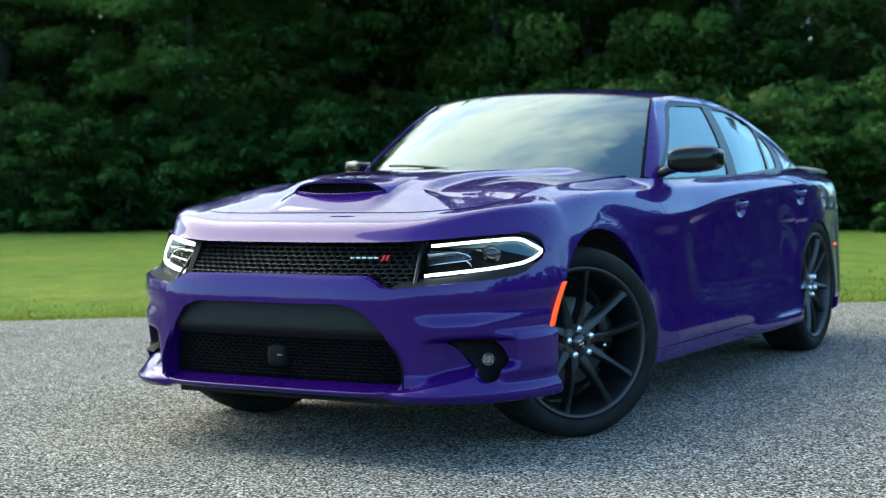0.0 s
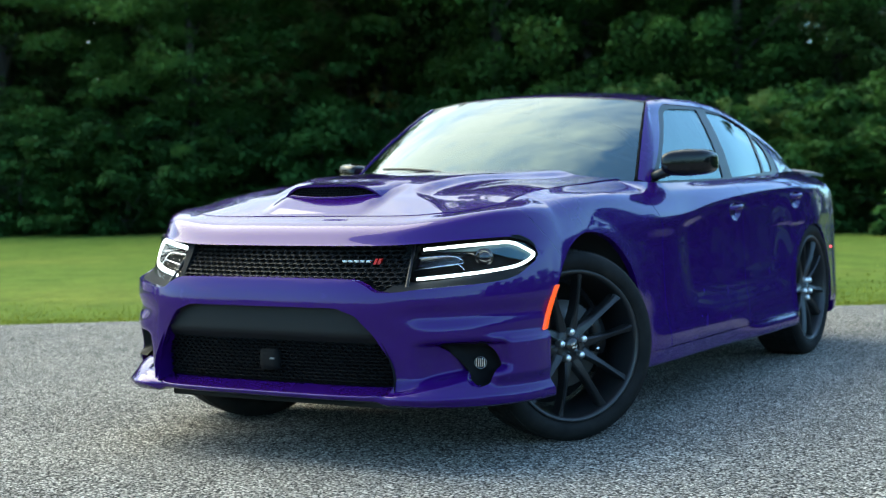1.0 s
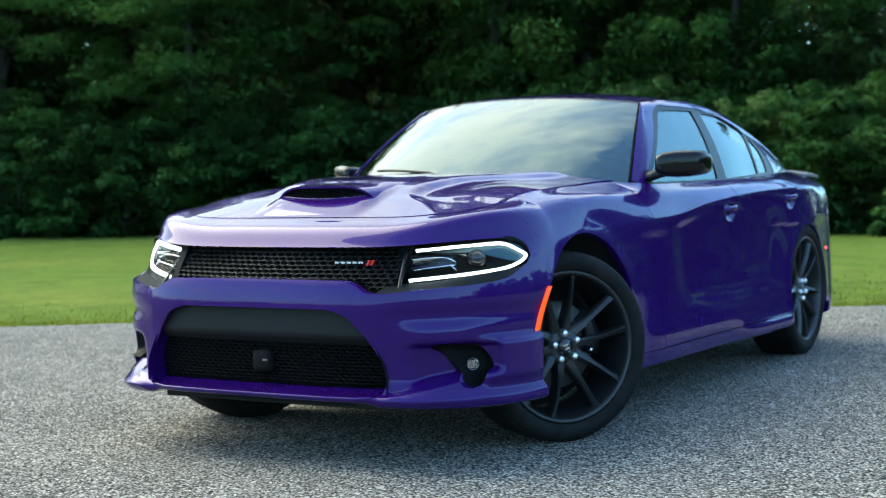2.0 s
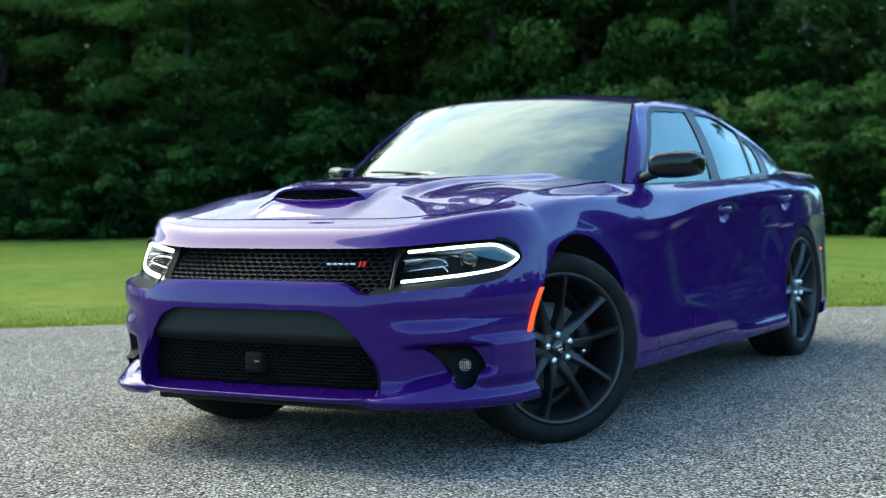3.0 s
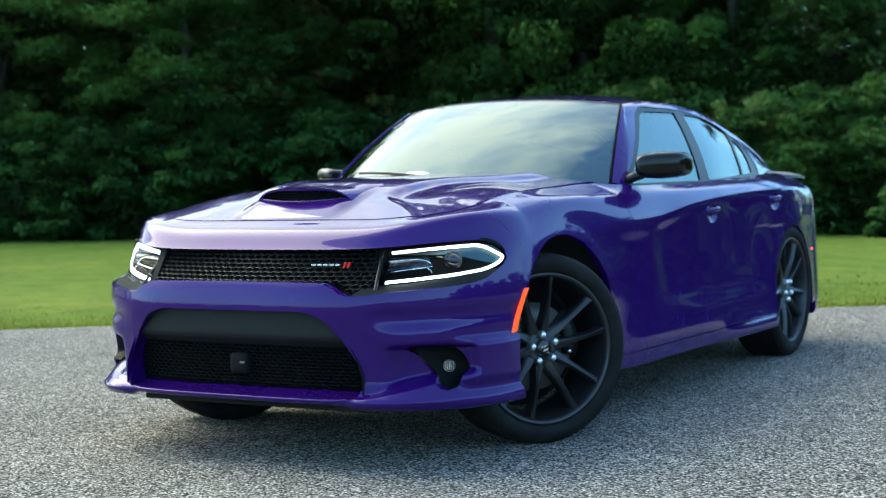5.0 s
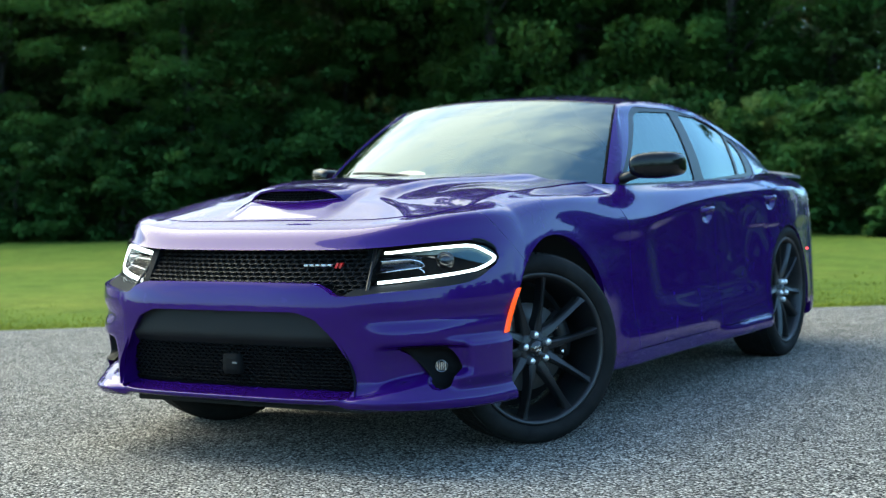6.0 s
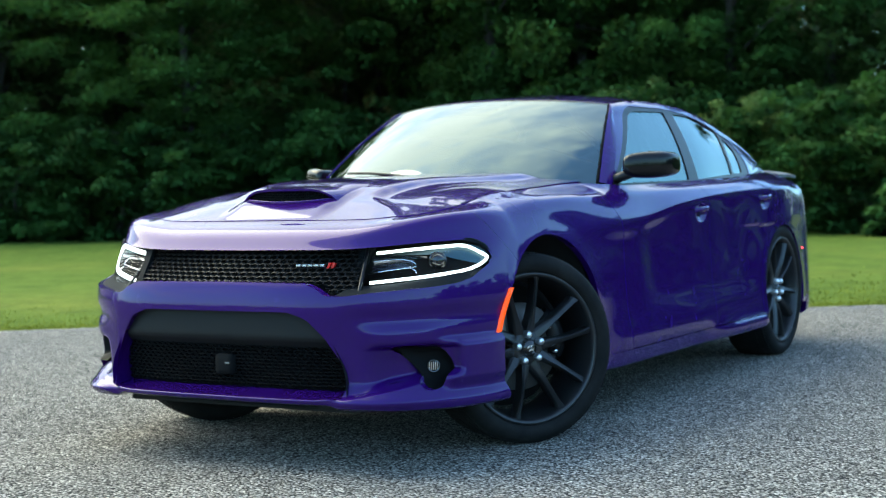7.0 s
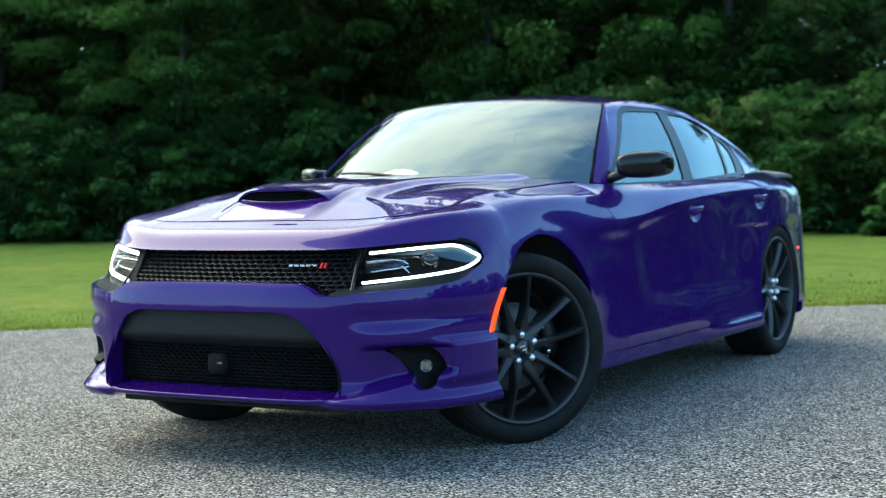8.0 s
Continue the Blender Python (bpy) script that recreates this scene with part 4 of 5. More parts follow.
# ---- greenhouse ----
RAIL = [(1.356, 0.603, 1.378), (1.50, 0.598, 1.393), (1.75, 0.592, 1.407), (2.0, 0.588, 1.409), (2.25, 0.584, 1.399), (2.5, 0.582, 1.377), (2.75, 0.58, 1.339), (3.0, 0.578, 1.289), (3.2, 0.58, 1.238), (3.4, 0.585, 1.176), (3.66, 0.59, 1.072)]
rail_x = curve([(y, x) for y, x, z in RAIL])
rail_z = curve([(y, z) for y, x, z in RAIL])


def lower_edge(s):
    y = 0.88 + 2.67 * s
    return Vector((edge_x(y) - 0.006, y, edge_z(y) - 0.003))


def upper_edge(s):
    y = 1.356 + 2.304 * s
    return Vector((rail_x(y), y, rail_z(y)))


def side_glass(s, t, out=0.0):
    p = lower_edge(s).lerp(upper_edge(s), t)
    rail = clamp((t - 0.85) / 0.15)
    p.x += 0.030 * 4 * t * (1 - t) * (1 - 0.5 * s) + 0.007 * 4 * rail * (1 - rail) + out
    return p


W_FRONT = polygon([(0.985, 1.006), (1.41, 1.276), (1.45, 1.302), (1.50, 1.324), (1.57, 1.338), (1.975, 1.348), (1.844, 1.016)], 0.012)
W_REAR = polygon([(1.995, 1.017), (2.128, 1.344), (2.40, 1.334), (2.68, 1.294), (2.775, 1.260), (2.682, 1.156), (2.615, 1.042)], 0.010)
W_QUARTER = polygon([(2.826, 1.228), (2.886, 1.207), (2.920, 1.166), (2.893, 1.107), (2.852, 1.049), (2.668, 1.042), (2.741, 1.150)], 0.008)


def window_gap(p):
    return min(W_FRONT(p.y, p.z), W_REAR(p.y, p.z), W_QUARTER(p.y, p.z))


DLO = polygon([(0.905, 0.988), (1.36, 1.292), (1.42, 1.328), (1.47, 1.352), (1.54, 1.367), (1.9, 1.370), (2.08, 1.367), (2.33, 1.348), (2.60, 1.312), (2.775, 1.275), (2.93, 1.227), (3.01, 1.178), (3.035, 1.111), (3.0, 1.040), (2.6, 1.022), (1.9, 0.998)], 0.008)
US, TS = spread(0, 1, 220), spread(0, 0.88, 26)[:-1] + spread(0.88, 1, 12)
cabin = part("side_frame", patch(lambda s, t: side_glass(s, t), US, TS, [lambda p: DLO(p.y, p.z)], depth=0.02), PAINT, car, "purple pillars and roof rail")
mirrored(cabin)
trim = part("window_trim", patch(lambda s, t: side_glass(s, t, -0.004), US, TS, [lambda p: 0.006 - DLO(p.y, p.z), window_gap], depth=0.012), BLACK_TRIM, car, "black window surround")
mirrored(trim)
for name, poly, lo, hi in (("front_window", W_FRONT, 0.0, 0.45), ("rear_window", W_REAR, 0.28, 0.72), ("quarter_window", W_QUARTER, 0.5, 0.95)):
    for s in (1, -1):
        bm = patch(lambda a, t: (lambda q: (s * q.x, q.y, q.z))(side_glass(a, t, -0.010)), spread(lo, hi, 50), TS, [lambda p: 0.008 - poly(p.y, p.z)], depth=0.0, flip=s < 0)
        part(name, bm, SIDE_TINT, car, "tinted side window")


# windscreen
def screen_base(u):
    x = 0.772 * u
    return Vector((x, 0.445 + 0.395 * abs(u) ** 2.1, 1.032 - 0.034 * abs(u) ** 2.4))


def screen_top(u):
    return Vector((0.606 * u, 1.215 + 0.141 * abs(u) ** 2.2, 1.418 - 0.038 * abs(u) ** 2.2))


def screen(u, t, out=0.0):
    p = screen_base(u).lerp(screen_top(u), t)
    d = Vector((0.2 * u, -0.45, 0.86))
    return p + d * (0.022 * 4 * t * (1 - t) + out)


bm = patch(lambda u, t: screen(u, t), spread(-0.985, 0.985, 60), spread(-0.02, 0.985, 40), depth=0.0)
windscreen = part("windscreen", bm, TINT, car, "windscreen reflecting bright clouds")
for s in (1, -1):
    bm = sweep([screen(s * 0.992, t, -0.001) for t in spread(0, 1, 24)], 0.0035, 6)
    part("windscreen_trim", bm, BLACK_DEEP, windscreen)
    bm = patch(lambda k, t: (lambda q: (s * q.x, q.y, q.z))(screen(1.0, t, 0.004).lerp(side_glass(0, t), k) + Vector((0.004, -0.004, 0.001)) * math.sin(k * math.pi)), spread(0, 1.0, 8), spread(0, 1, 30), depth=0.0, flip=s < 0)
    part("front_pillar", bm, PAINT, car, "purple windscreen pillar")
bm = patch(lambda u, t: screen(u, t, 0.001), spread(-1, 1, 60), [0.982, 0.99, 1.0], depth=0.004)
part("windscreen_header", bm, BLACK_TRIM, windscreen)
bm = patch(lambda u, t: screen(u, t, 0.005), spread(-1.0, -0.948, 5), spread(0, 1, 30), depth=0.006)
part("front_pillar", bm, PAINT, car, "purple windscreen pillar")
# cowl and wipers
bm = patch(lambda u, t: screen_base(u) + Vector((0, -0.075 + 0.09 * t, -0.035 + 0.030 * t)), spread(-1, 1, 40), spread(0, 1, 4), depth=0.0)
part("cowl", bm, BLACK_MATTE, car)
for a, b in (((-0.55, 0.13), (0.08, 0.05)), ((0.05, 0.06), (0.62, 0.05))):
    pts = [screen(lerp(a[0], b[0], i / 10), lerp(a[1], b[1], i / 10) - 0.06, 0.016 + 0.006 * math.sin(i / 10 * 3.14)) for i in range(11)]
    part("wiper", sweep(pts, 0.007, 6), BLACK_TRIM, car, "black wiper")


# roof, rear window, boot lid
def roof_point(s, u):
    e = upper_edge(s)
    back = 0.141 * (1 - abs(u) ** 2.2) * step(0.25, 0.0, s)
    crown = lerp(0.044, 0.058, step(0.0, 0.25, s)) * (1 - 0.75 * step(0.25, 0.75, s))
    return Vector((e.x * u, e.y - back, e.z + crown * (1 - abs(u) ** 2.2)))


bm = patch(lambda s, u: roof_point(s, u), spread(0, 0.62, 50), spread(-1, 1, 40), depth=0.01, flip=True)
part("roof", bm, PAINT, car, "purple roof reflecting the dark trees")
bm = patch(lambda s, u: roof_point(s, u) + Vector((0, 0, -0.004)), spread(0.615, 1.0, 40), spread(-0.93, 0.93, 40), depth=0, flip=True)
part("rear_window", bm, TINT, car, "dark raked rear screen")
for s in (1, -1):
    bm = patch(lambda a, u: (s * roof_point(a, u).x, roof_point(a, u).y, roof_point(a, u).z), spread(0.62, 1.0, 40), spread(0.92, 1.0, 4), depth=0.01, flip=s > 0)
    part("rear_pillar", bm, PAINT, car)


def deck(x, y):
    t = abs(x) / 0.74
    return (x, y, 1.085 - 0.055 * t * t - 0.05 * step(3.60, 3.98, y) - (0.02 if y > 3.93 else 0))


bm = patch(lambda x, y: deck(x, y), spread(-0.72, 0.72, 40), spread(3.50, 3.87, 20), [lambda p: (0.70 - 0.10 * step(3.5, 4.0, p.y) - abs(p.x))], depth=0.03)
part("boot_lid", bm, PAINT, car)
bm = patch(lambda x, t: (x, lerp(3.72 - 0.12 * (abs(x) / 0.73) ** 2, 3.985 - 0.03 * (abs(x) / 0.73) ** 6, t), 1.052 - 0.02 * (abs(x) / 0.73) ** 4 * t - 0.022 * (abs(x) / 0.73) ** 8 + 0.012 * math.sin(t * 1.7)), spread(-0.735, 0.735, 80), spread(0, 1, 10), depth=0.016, inward=(0, 0, -1))
part("spoiler", bm, SPOILER_GREY, car, "satin grey boot lip spoiler")

# mirrors
for s in (1, -1):
    bm = bmesh.new()
    bmesh.ops.create_uvsphere(bm, u_segments=36, v_segments=24, radius=1.0)
    for v in bm.verts:
        x, y, z = v.co
        k = lambda a, p: math.copysign(abs(a) ** p, a)
        X, Y, Z = k(x, 0.46), k(y, 0.7), k(z, 0.50)
        Z *= 1.0 - 0.10 * (X > 0) * X - 0.12 * max(0, -X)
        v.co = (s * ((0.938 if s > 0 else 0.895) + (0.104 if s > 0 else 0.085) * X), 1.045 + 0.08 * Y * (1.0 if Y < 0 else 1.5) + 0.05 * X, (1.076 if s > 0 else 1.062) + (0.062 if s > 0 else 0.047) * Z + 0.004 * X)
    if s < 0:
        bmesh.ops.reverse_faces(bm, faces=bm.faces)
    mirror = part("door_mirror", bm, MIRROR_BLACK, car, "gloss black door mirror")
    bm = sweep([(s * 0.79, 0.95, 1.010), (s * 0.83, 0.97, 1.027), (s * 0.875, 0.99, 1.040), (s * 0.91, 1.0, 1.045)], lambda t: 0.024 - 0.004 * t, 12, squash=1.5)
    part("mirror_arm", bm, BLACK_TRIM, mirror)
    # handles
    for d, y, z in (((front_door if s > 0 else front_door_right), 1.735, 0.842), ((rear_door if s > 0 else rear_door_right), 2.70, 0.885)):
        xs = 0.926 if y < 2 else 0.940
        hb = sweep(smooth_path([(s * (xs - 0.012), y - 0.078, z + 0.010), (s * xs, y - 0.060, z + 0.012), (s * (xs + 0.012), y - 0.01, z + 0.016), (s * (xs + 0.010), y + 0.05, z + 0.019), (s * (xs - 0.012), y + 0.088, z + 0.020)]), 0.0125, 10, squash=0.7)
        part("handle", hb, PAINT, d, "purple pull handle")


# ---- wheels ----
R_TYRE, R_RIM = 0.364, 0.284
WHEEL_SCALE = 1.04


def make_wheel(name):
    wheel = new(name)
    wheel.parent = car
    wheel["label"] = "black five double-spoke alloy wheel"
    prof = [(-0.105, 0.290), (-0.122, 0.300), (-0.126, 0.318), (-0.118, 0.346), (-0.100, 0.360), (-0.06, R_TYRE), (0.06, R_TYRE), (0.100, 0.360), (0.115, 0.350), (0.123, 0.334), (0.126, 0.316), (0.117, 0.298), (0.108, 0.291)]
    tyre = part("tyre", revolve(prof, 96), RUBBER, wheel, "black low-profile tyre")
    # tread grooves as shallow rings of blocks
    bm = bmesh.new()
    for i in range(72):
        a = 2 * math.pi * i / 72
        for x0, x1, tw in ((-0.097, -0.060, 0.5), (-0.052, -0.008, -0.4), (0.008, 0.052, 0.4), (0.060, 0.097, -0.5)):
            r = R_TYRE + 0.003 - (0.003 if abs(x0 + x1) > 0.14 else 0)
            h = 2 * math.pi / 72 * 0.40
            vs = []
            for x, q in ((x0, a - h), (x1, a - h + tw * 0.01), (x1, a + h + tw * 0.01), (x0, a + h)):
                vs.append(((x, r * math.cos(q), r * math.sin(q)), (x, (r - 0.008) * math.cos(q), (r - 0.008) * math.sin(q))))
            T = [bm.verts.new(v[0]) for v in vs]
            B = [bm.verts.new(v[1]) for v in vs]
            bm.faces.new(T)
            for k in range(4):
                bm.faces.new((T[k], B[k], B[(k + 1) % 4], T[(k + 1) % 4]))
    bmesh.ops.recalc_face_normals(bm, faces=bm.faces)
    part("tread", bm, RUBBER, tyre, smooth=False)
    rim = part("rim", revolve([(-0.11, 0.282), (-0.10, 0.262), (-0.06, 0.250), (0.05, 0.262), (0.085, 0.269), (0.102, 0.272), (0.112, 0.277), (0.117, 0.284), (0.115, 0.290), (0.104, 0.293)], 96), RIM, wheel, "satin black rim")
    # five forked spokes: each pair grows out of one root between two nuts
    for i in range(5):
        a0 = 2 * math.pi * (i + 0.5) / 5 + math.pi / 2
        for side in (-1, 1):
            bm = bmesh.new()
            secs = []
            for k in range(11):
                t = k / 10
                reach, off = lerp(0.040, 0.258, t), side * lerp(0.004, 0.0985, t)
                r, ang = math.hypot(reach, off), a0 + math.atan2(off, reach)
                wd = (0.0225 - 0.0115 * step(0.0, 0.55, t)) * (1 + 0.5 * step(0.86, 1.0, t))
                x = lerp(0.072, 0.103, t) + 0.008 * math.sin(t * math.pi)
                c = Vector((x, r * math.cos(ang), r * math.sin(ang)))
                tn = Vector((0, -math.sin(ang), math.cos(ang)))
                # a sharp ridge on the fork's outer flank, a hollow towards its middle
                secs.append([bm.verts.new(c + tn * wd * q * side + Vector((dx, 0, 0))) for q, dx in ((-1.1, -0.046), (-1.0, -0.014), (-0.55, -0.005), (0.62, 0.004), (1.0, -0.002), (1.18, -0.046))])
            for A, B in zip(secs, secs[1:]):
                for q in range(6):
                    bm.faces.new((A[q], A[(q + 1) % 6], B[(q + 1) % 6], B[q]))
            bm.faces.new(secs[0])
            bm.faces.new(secs[-1][::-1])
            bmesh.ops.recalc_face_normals(bm, faces=bm.faces)
            part("spoke", bm, RIM, wheel, smooth=False)
    part("hub", revolve([(0.02, 0.075), (0.06, 0.075), (0.074, 0.066), (0.080, 0.048), (0.078, 0.036), (0.088, 0.033), (0.092, 0.028), (0.093, 0.0005)], 48), RIM, wheel)
    cap = part("centre_cap", revolve([(0.090, 0.030), (0.095, 0.028), (0.0965, 0.0005)], 32), BLACK_GLOSS, wheel, "black centre cap")
    for k in (-1, 1):
        bm = bmesh.new()
        y, z = -0.003 * k, 0.0068 * k
        vs = [(0.0972, y + a, z + b) for a, b in ((-0.013, -0.004), (0.008, -0.004), (0.013, 0.004), (-0.008, 0.004))]
        f = bm.faces.new([bm.verts.new(v) for v in vs])
        r = bmesh.ops.extrude_face_region(bm, geom=[f])
        bmesh.ops.translate(bm, vec=(0.0015, 0, 0), verts=[v for v in r["geom"] if isinstance(v, bmesh.types.BMVert)])
        bmesh.ops.recalc_face_normals(bm, faces=bm.faces)
        part("slash", bm, SILVER, cap, "silver slash", smooth=False)
    for i in range(5):
        a = 2 * math.pi * i / 5 + math.pi / 2
        m = Matrix.Translation((0.0, 0.0530 * math.cos(a), 0.0530 * math.sin(a)))
        part("wheel_nut", revolve([(0.06, 0.0150), (0.094, 0.0150), (0.101, 0.0128), (0.106, 0.008), (0.1065, 0.0003)], 14), NUT, wheel, "chrome wheel nut", matrix=m)
    part("brake_disc", revolve([(0.020, 0.075), (0.020, 0.168), (0.008, 0.170), (0.008, 0.075)], 64), STEEL, wheel, "steel brake disc")
    bm = bmesh.new()
    n = 14
    rings = []
    for i in range(n + 1):
        a = lerp(-0.55, 0.55, i / n) + 0.15
        bulge = 1 - 0.35 * abs(i / n - 0.5) ** 3 * 8
        rings.append([bm.verts.new((x, r * math.cos(a), r * math.sin(a))) for x, r in ((-0.02, 0.125), (0.045 * bulge, 0.125), (0.052 * bulge, 0.15), (0.048 * bulge, 0.185), (-0.02, 0.19))])
    for A, B in zip(rings, rings[1:]):
        for k in range(5):
            bm.faces.new((A[k], A[(k + 1) % 5], B[(k + 1) % 5], B[k]))
    bm.faces.new(rings[0])
    bm.faces.new(rings[-1][::-1])
    bmesh.ops.recalc_face_normals(bm, faces=bm.faces)
    part("brake_caliper", bm, BLACK_TRIM, wheel, "black brake caliper")
    for y, z in ((0.118, 0.055), (0.132, -0.042)):
        bm = bmesh.new()
        bmesh.ops.create_uvsphere(bm, u_segments=12, v_segments=8, radius=0.011, matrix=Matrix.Translation((0.055, y, z)))
        part("caliper_pin", bm, CHROME, wheel, "bright caliper pin")
    part("wheel_barrel", revolve([(-0.09, 0.05), (-0.09, 0.24)], 48), BLACK_DEEP, wheel)
    return wheel


STEER = 32.0
wheel = make_wheel("wheel")
wheel.scale = (WHEEL_SCALE,) * 3
HUB_Z = 0.366
wheel.matrix_basis = pose(0.772, 0.012, HUB_Z - 0.018, 0, 0, -STEER) @ pose(0, 0, 0, 8, 0, 0) @ Matrix.Diagonal((WHEEL_SCALE, WHEEL_SCALE, WHEEL_SCALE, 1))
copy_thing(wheel, pose(-0.772, 0.0, HUB_Z - 0.018, 0, 0, 180 - STEER) @ pose(0, 0, 0, 20, 0, 0))
copy_thing(wheel, pose(0.80, 3.052, HUB_Z, 0, 0, 0) @ pose(0, 0, 0, 33, 0, 0))
copy_thing(wheel, pose(-0.80, 3.052, HUB_Z, 0, 0, 180) @ pose(0, 0, 0, 50, 0, 0))

# wheel wells and underbody
for arch in (FRONT_ARCH, REAR_ARCH):
    for s in (1, -1):
        bm = bmesh.new()
        rows = []
        for x in (0.898, 0.60, 0.52):
            rr = arch[2] + 0.012 if x > 0.55 else 0.05
            rows.append([bm.verts.new((s * (x - 0.008), arch[0] + arch[3] * (0.935 if arch[0] < 1 and math.cos(a) < 0 else 1.0) * rr * math.cos(a), arch[1] + rr * math.sin(a))) for a in spread(-0.25, math.pi + 0.25, 40)])
        for A, B in zip(rows, rows[1:]):
            for k in range(40):
                bm.faces.new((A[k], A[k + 1], B[k + 1], B[k]))
        part("wheel_well", bm, WHEEL_WELL, car)
bm = bmesh.new()
box(bm, -0.80, 0.80, 0.50, 2.60, 0.17, 0.24, 0.01)
box(bm, -0.55, 0.55, -0.80, 0.50, 0.175, 0.24, 0.01)
box(bm, -0.55, 0.55, 2.60, 3.85, 0.22, 0.34, 0.01)
part("underbody", bm, BLACK_MATTE, car, "black underbody panels", smooth=False)
bm = patch(lambda x, t: (x, nose_y(x, 0.2) + 0.13 + 0.20 * t, 0.192 - 0.026 * math.sin(t * 3.14)), spread(-0.50, 0.36, 30), spread(0, 1, 6), depth=0.006)
part("air_dam", bm, BLACK_MATTE, car, "black air dam under the splitter")
for x in (-0.5, 0.5):
    part("exhaust_pipe", sweep([(x, 3.7, 0.28), (x, 4.04, 0.28)], 0.045, 20), EXHAUST, car)

# cabin: dash, seats, wheel, rear-view mirror
bm = bmesh.new()
box(bm, -0.68, 0.68, 0.72, 1.12, 0.72, 0.98, 0.05)
part("dashboard", bm, CABIN, car)
for x in (-0.37, 0.37):
    bm = bmesh.new()
    box(bm, x - 0.25, x + 0.25, 1.35, 1.85, 0.45, 0.62, 0.05)
    box(bm, x - 0.24, x + 0.24, 1.78, 1.92, 0.58, 1.08, 0.05)
    box(bm, x - 0.13, x + 0.13, 1.84, 1.94, 1.09, 1.26, 0.04)
    part("front_seat", bm, CABIN, car)
bm = bmesh.new()
box(bm, -0.62, 0.62, 2.55, 2.75, 0.5, 1.06, 0.05)
part("rear_bench", bm, CABIN, car)
part("steering_wheel", sweep([(0.37 + 0.18 * math.cos(a), 1.22 + 0.06 * math.sin(a), 0.93 + 0.17 * math.sin(a)) for a in spread(0, 2 * math.pi, 28)[:-1]], 0.014, 8, closed=True), CABIN, car)
bm = bmesh.new()
box(bm, -0.12, 0.12, 1.12, 1.16, 1.28, 1.35, 0.015)
part("rear_view_mirror", bm, BLACK_TRIM, car)
bm = bmesh.new()
box(bm, -0.74, 0.74, 0.65, 3.3, 0.38, 0.44)
part("cabin_floor", bm, CABIN, car, smooth=False)


# ---- trees ----
def cloud_arrays(rng, clumps, leaf):
    """The same for a whole crown at once, by arrays: clumps of (centre, size, count)."""
    P, N = [], []
    for c, s, n in clumps:
        q = rng.normal(size=(n, 3))
        q /= np.linalg.norm(q, axis=1)[:, None]
        q *= (rng.uniform(0.12, 1.0, n) ** 0.4)[:, None]
        # each bough is a handful of tufts that hang round its middle
        tufts = rng.normal(size=(7, 3))
        tufts /= np.linalg.norm(tufts, axis=1)[:, None]
        tufts *= np.array((0.78, 0.78, 0.70))
        tufts[:, 2] -= 0.45 * (tufts[:, 0] ** 2 + tufts[:, 1] ** 2) - 0.12
        g = tufts[rng.integers(0, 7, n)]
        p = np.array(c) + (g + q * np.array((0.36, 0.36, 0.44))) * np.array(s)
        P.append(p)
        o = 0.75 * q + 0.9 * g + np.array((0, 0, 0.35))
        N.append(o)
    P, N = np.concatenate(P), np.concatenate(N)
    N += rng.normal(size=N.shape) * 0.14
    N /= np.linalg.norm(N, axis=1)[:, None]
    n = len(P)
    a = rng.uniform(0, 2 * np.pi, n)
    d = np.stack([np.cos(a), np.sin(a), rng.uniform(-0.8, 0.3, n)], 1)
    d /= np.linalg.norm(d, axis=1)[:, None]
    up = np.stack([rng.uniform(-0.5, 0.5, n), rng.uniform(-0.5, 0.5, n), np.ones(n)], 1)
    s = np.cross(d, up)
    s /= np.linalg.norm(s, axis=1)[:, None]
    ln = (leaf * rng.uniform(0.65, 1.35, n))[:, None]
    wd = (leaf * rng.uniform(0.24, 0.40, n))[:, None]
    bend = np.zeros((n, 3))
    bend[:, 2] = -0.2 * ln[:, 0]
    V = np.stack([P, P + d * ln * 0.45 + s * wd, P + d * ln + bend, P + d * ln * 0.45 - s * wd], 1).reshape(-1, 3)
    F = np.arange(4 * n).reshape(-1, 4)
    return V, F, np.repeat(N, 4, axis=0)


def mesh_of(name, V, F, mat, normals=None):
    me = bpy.data.meshes.new(name)
    me.from_pydata(V.tolist(), [], F.tolist())
    me.materials.append(mat)
    if normals is not None:
        me.polygons.foreach_set("use_smooth", [True] * len(me.polygons))
        me.normals_split_custom_set_from_vertices(normals.tolist())
    return me


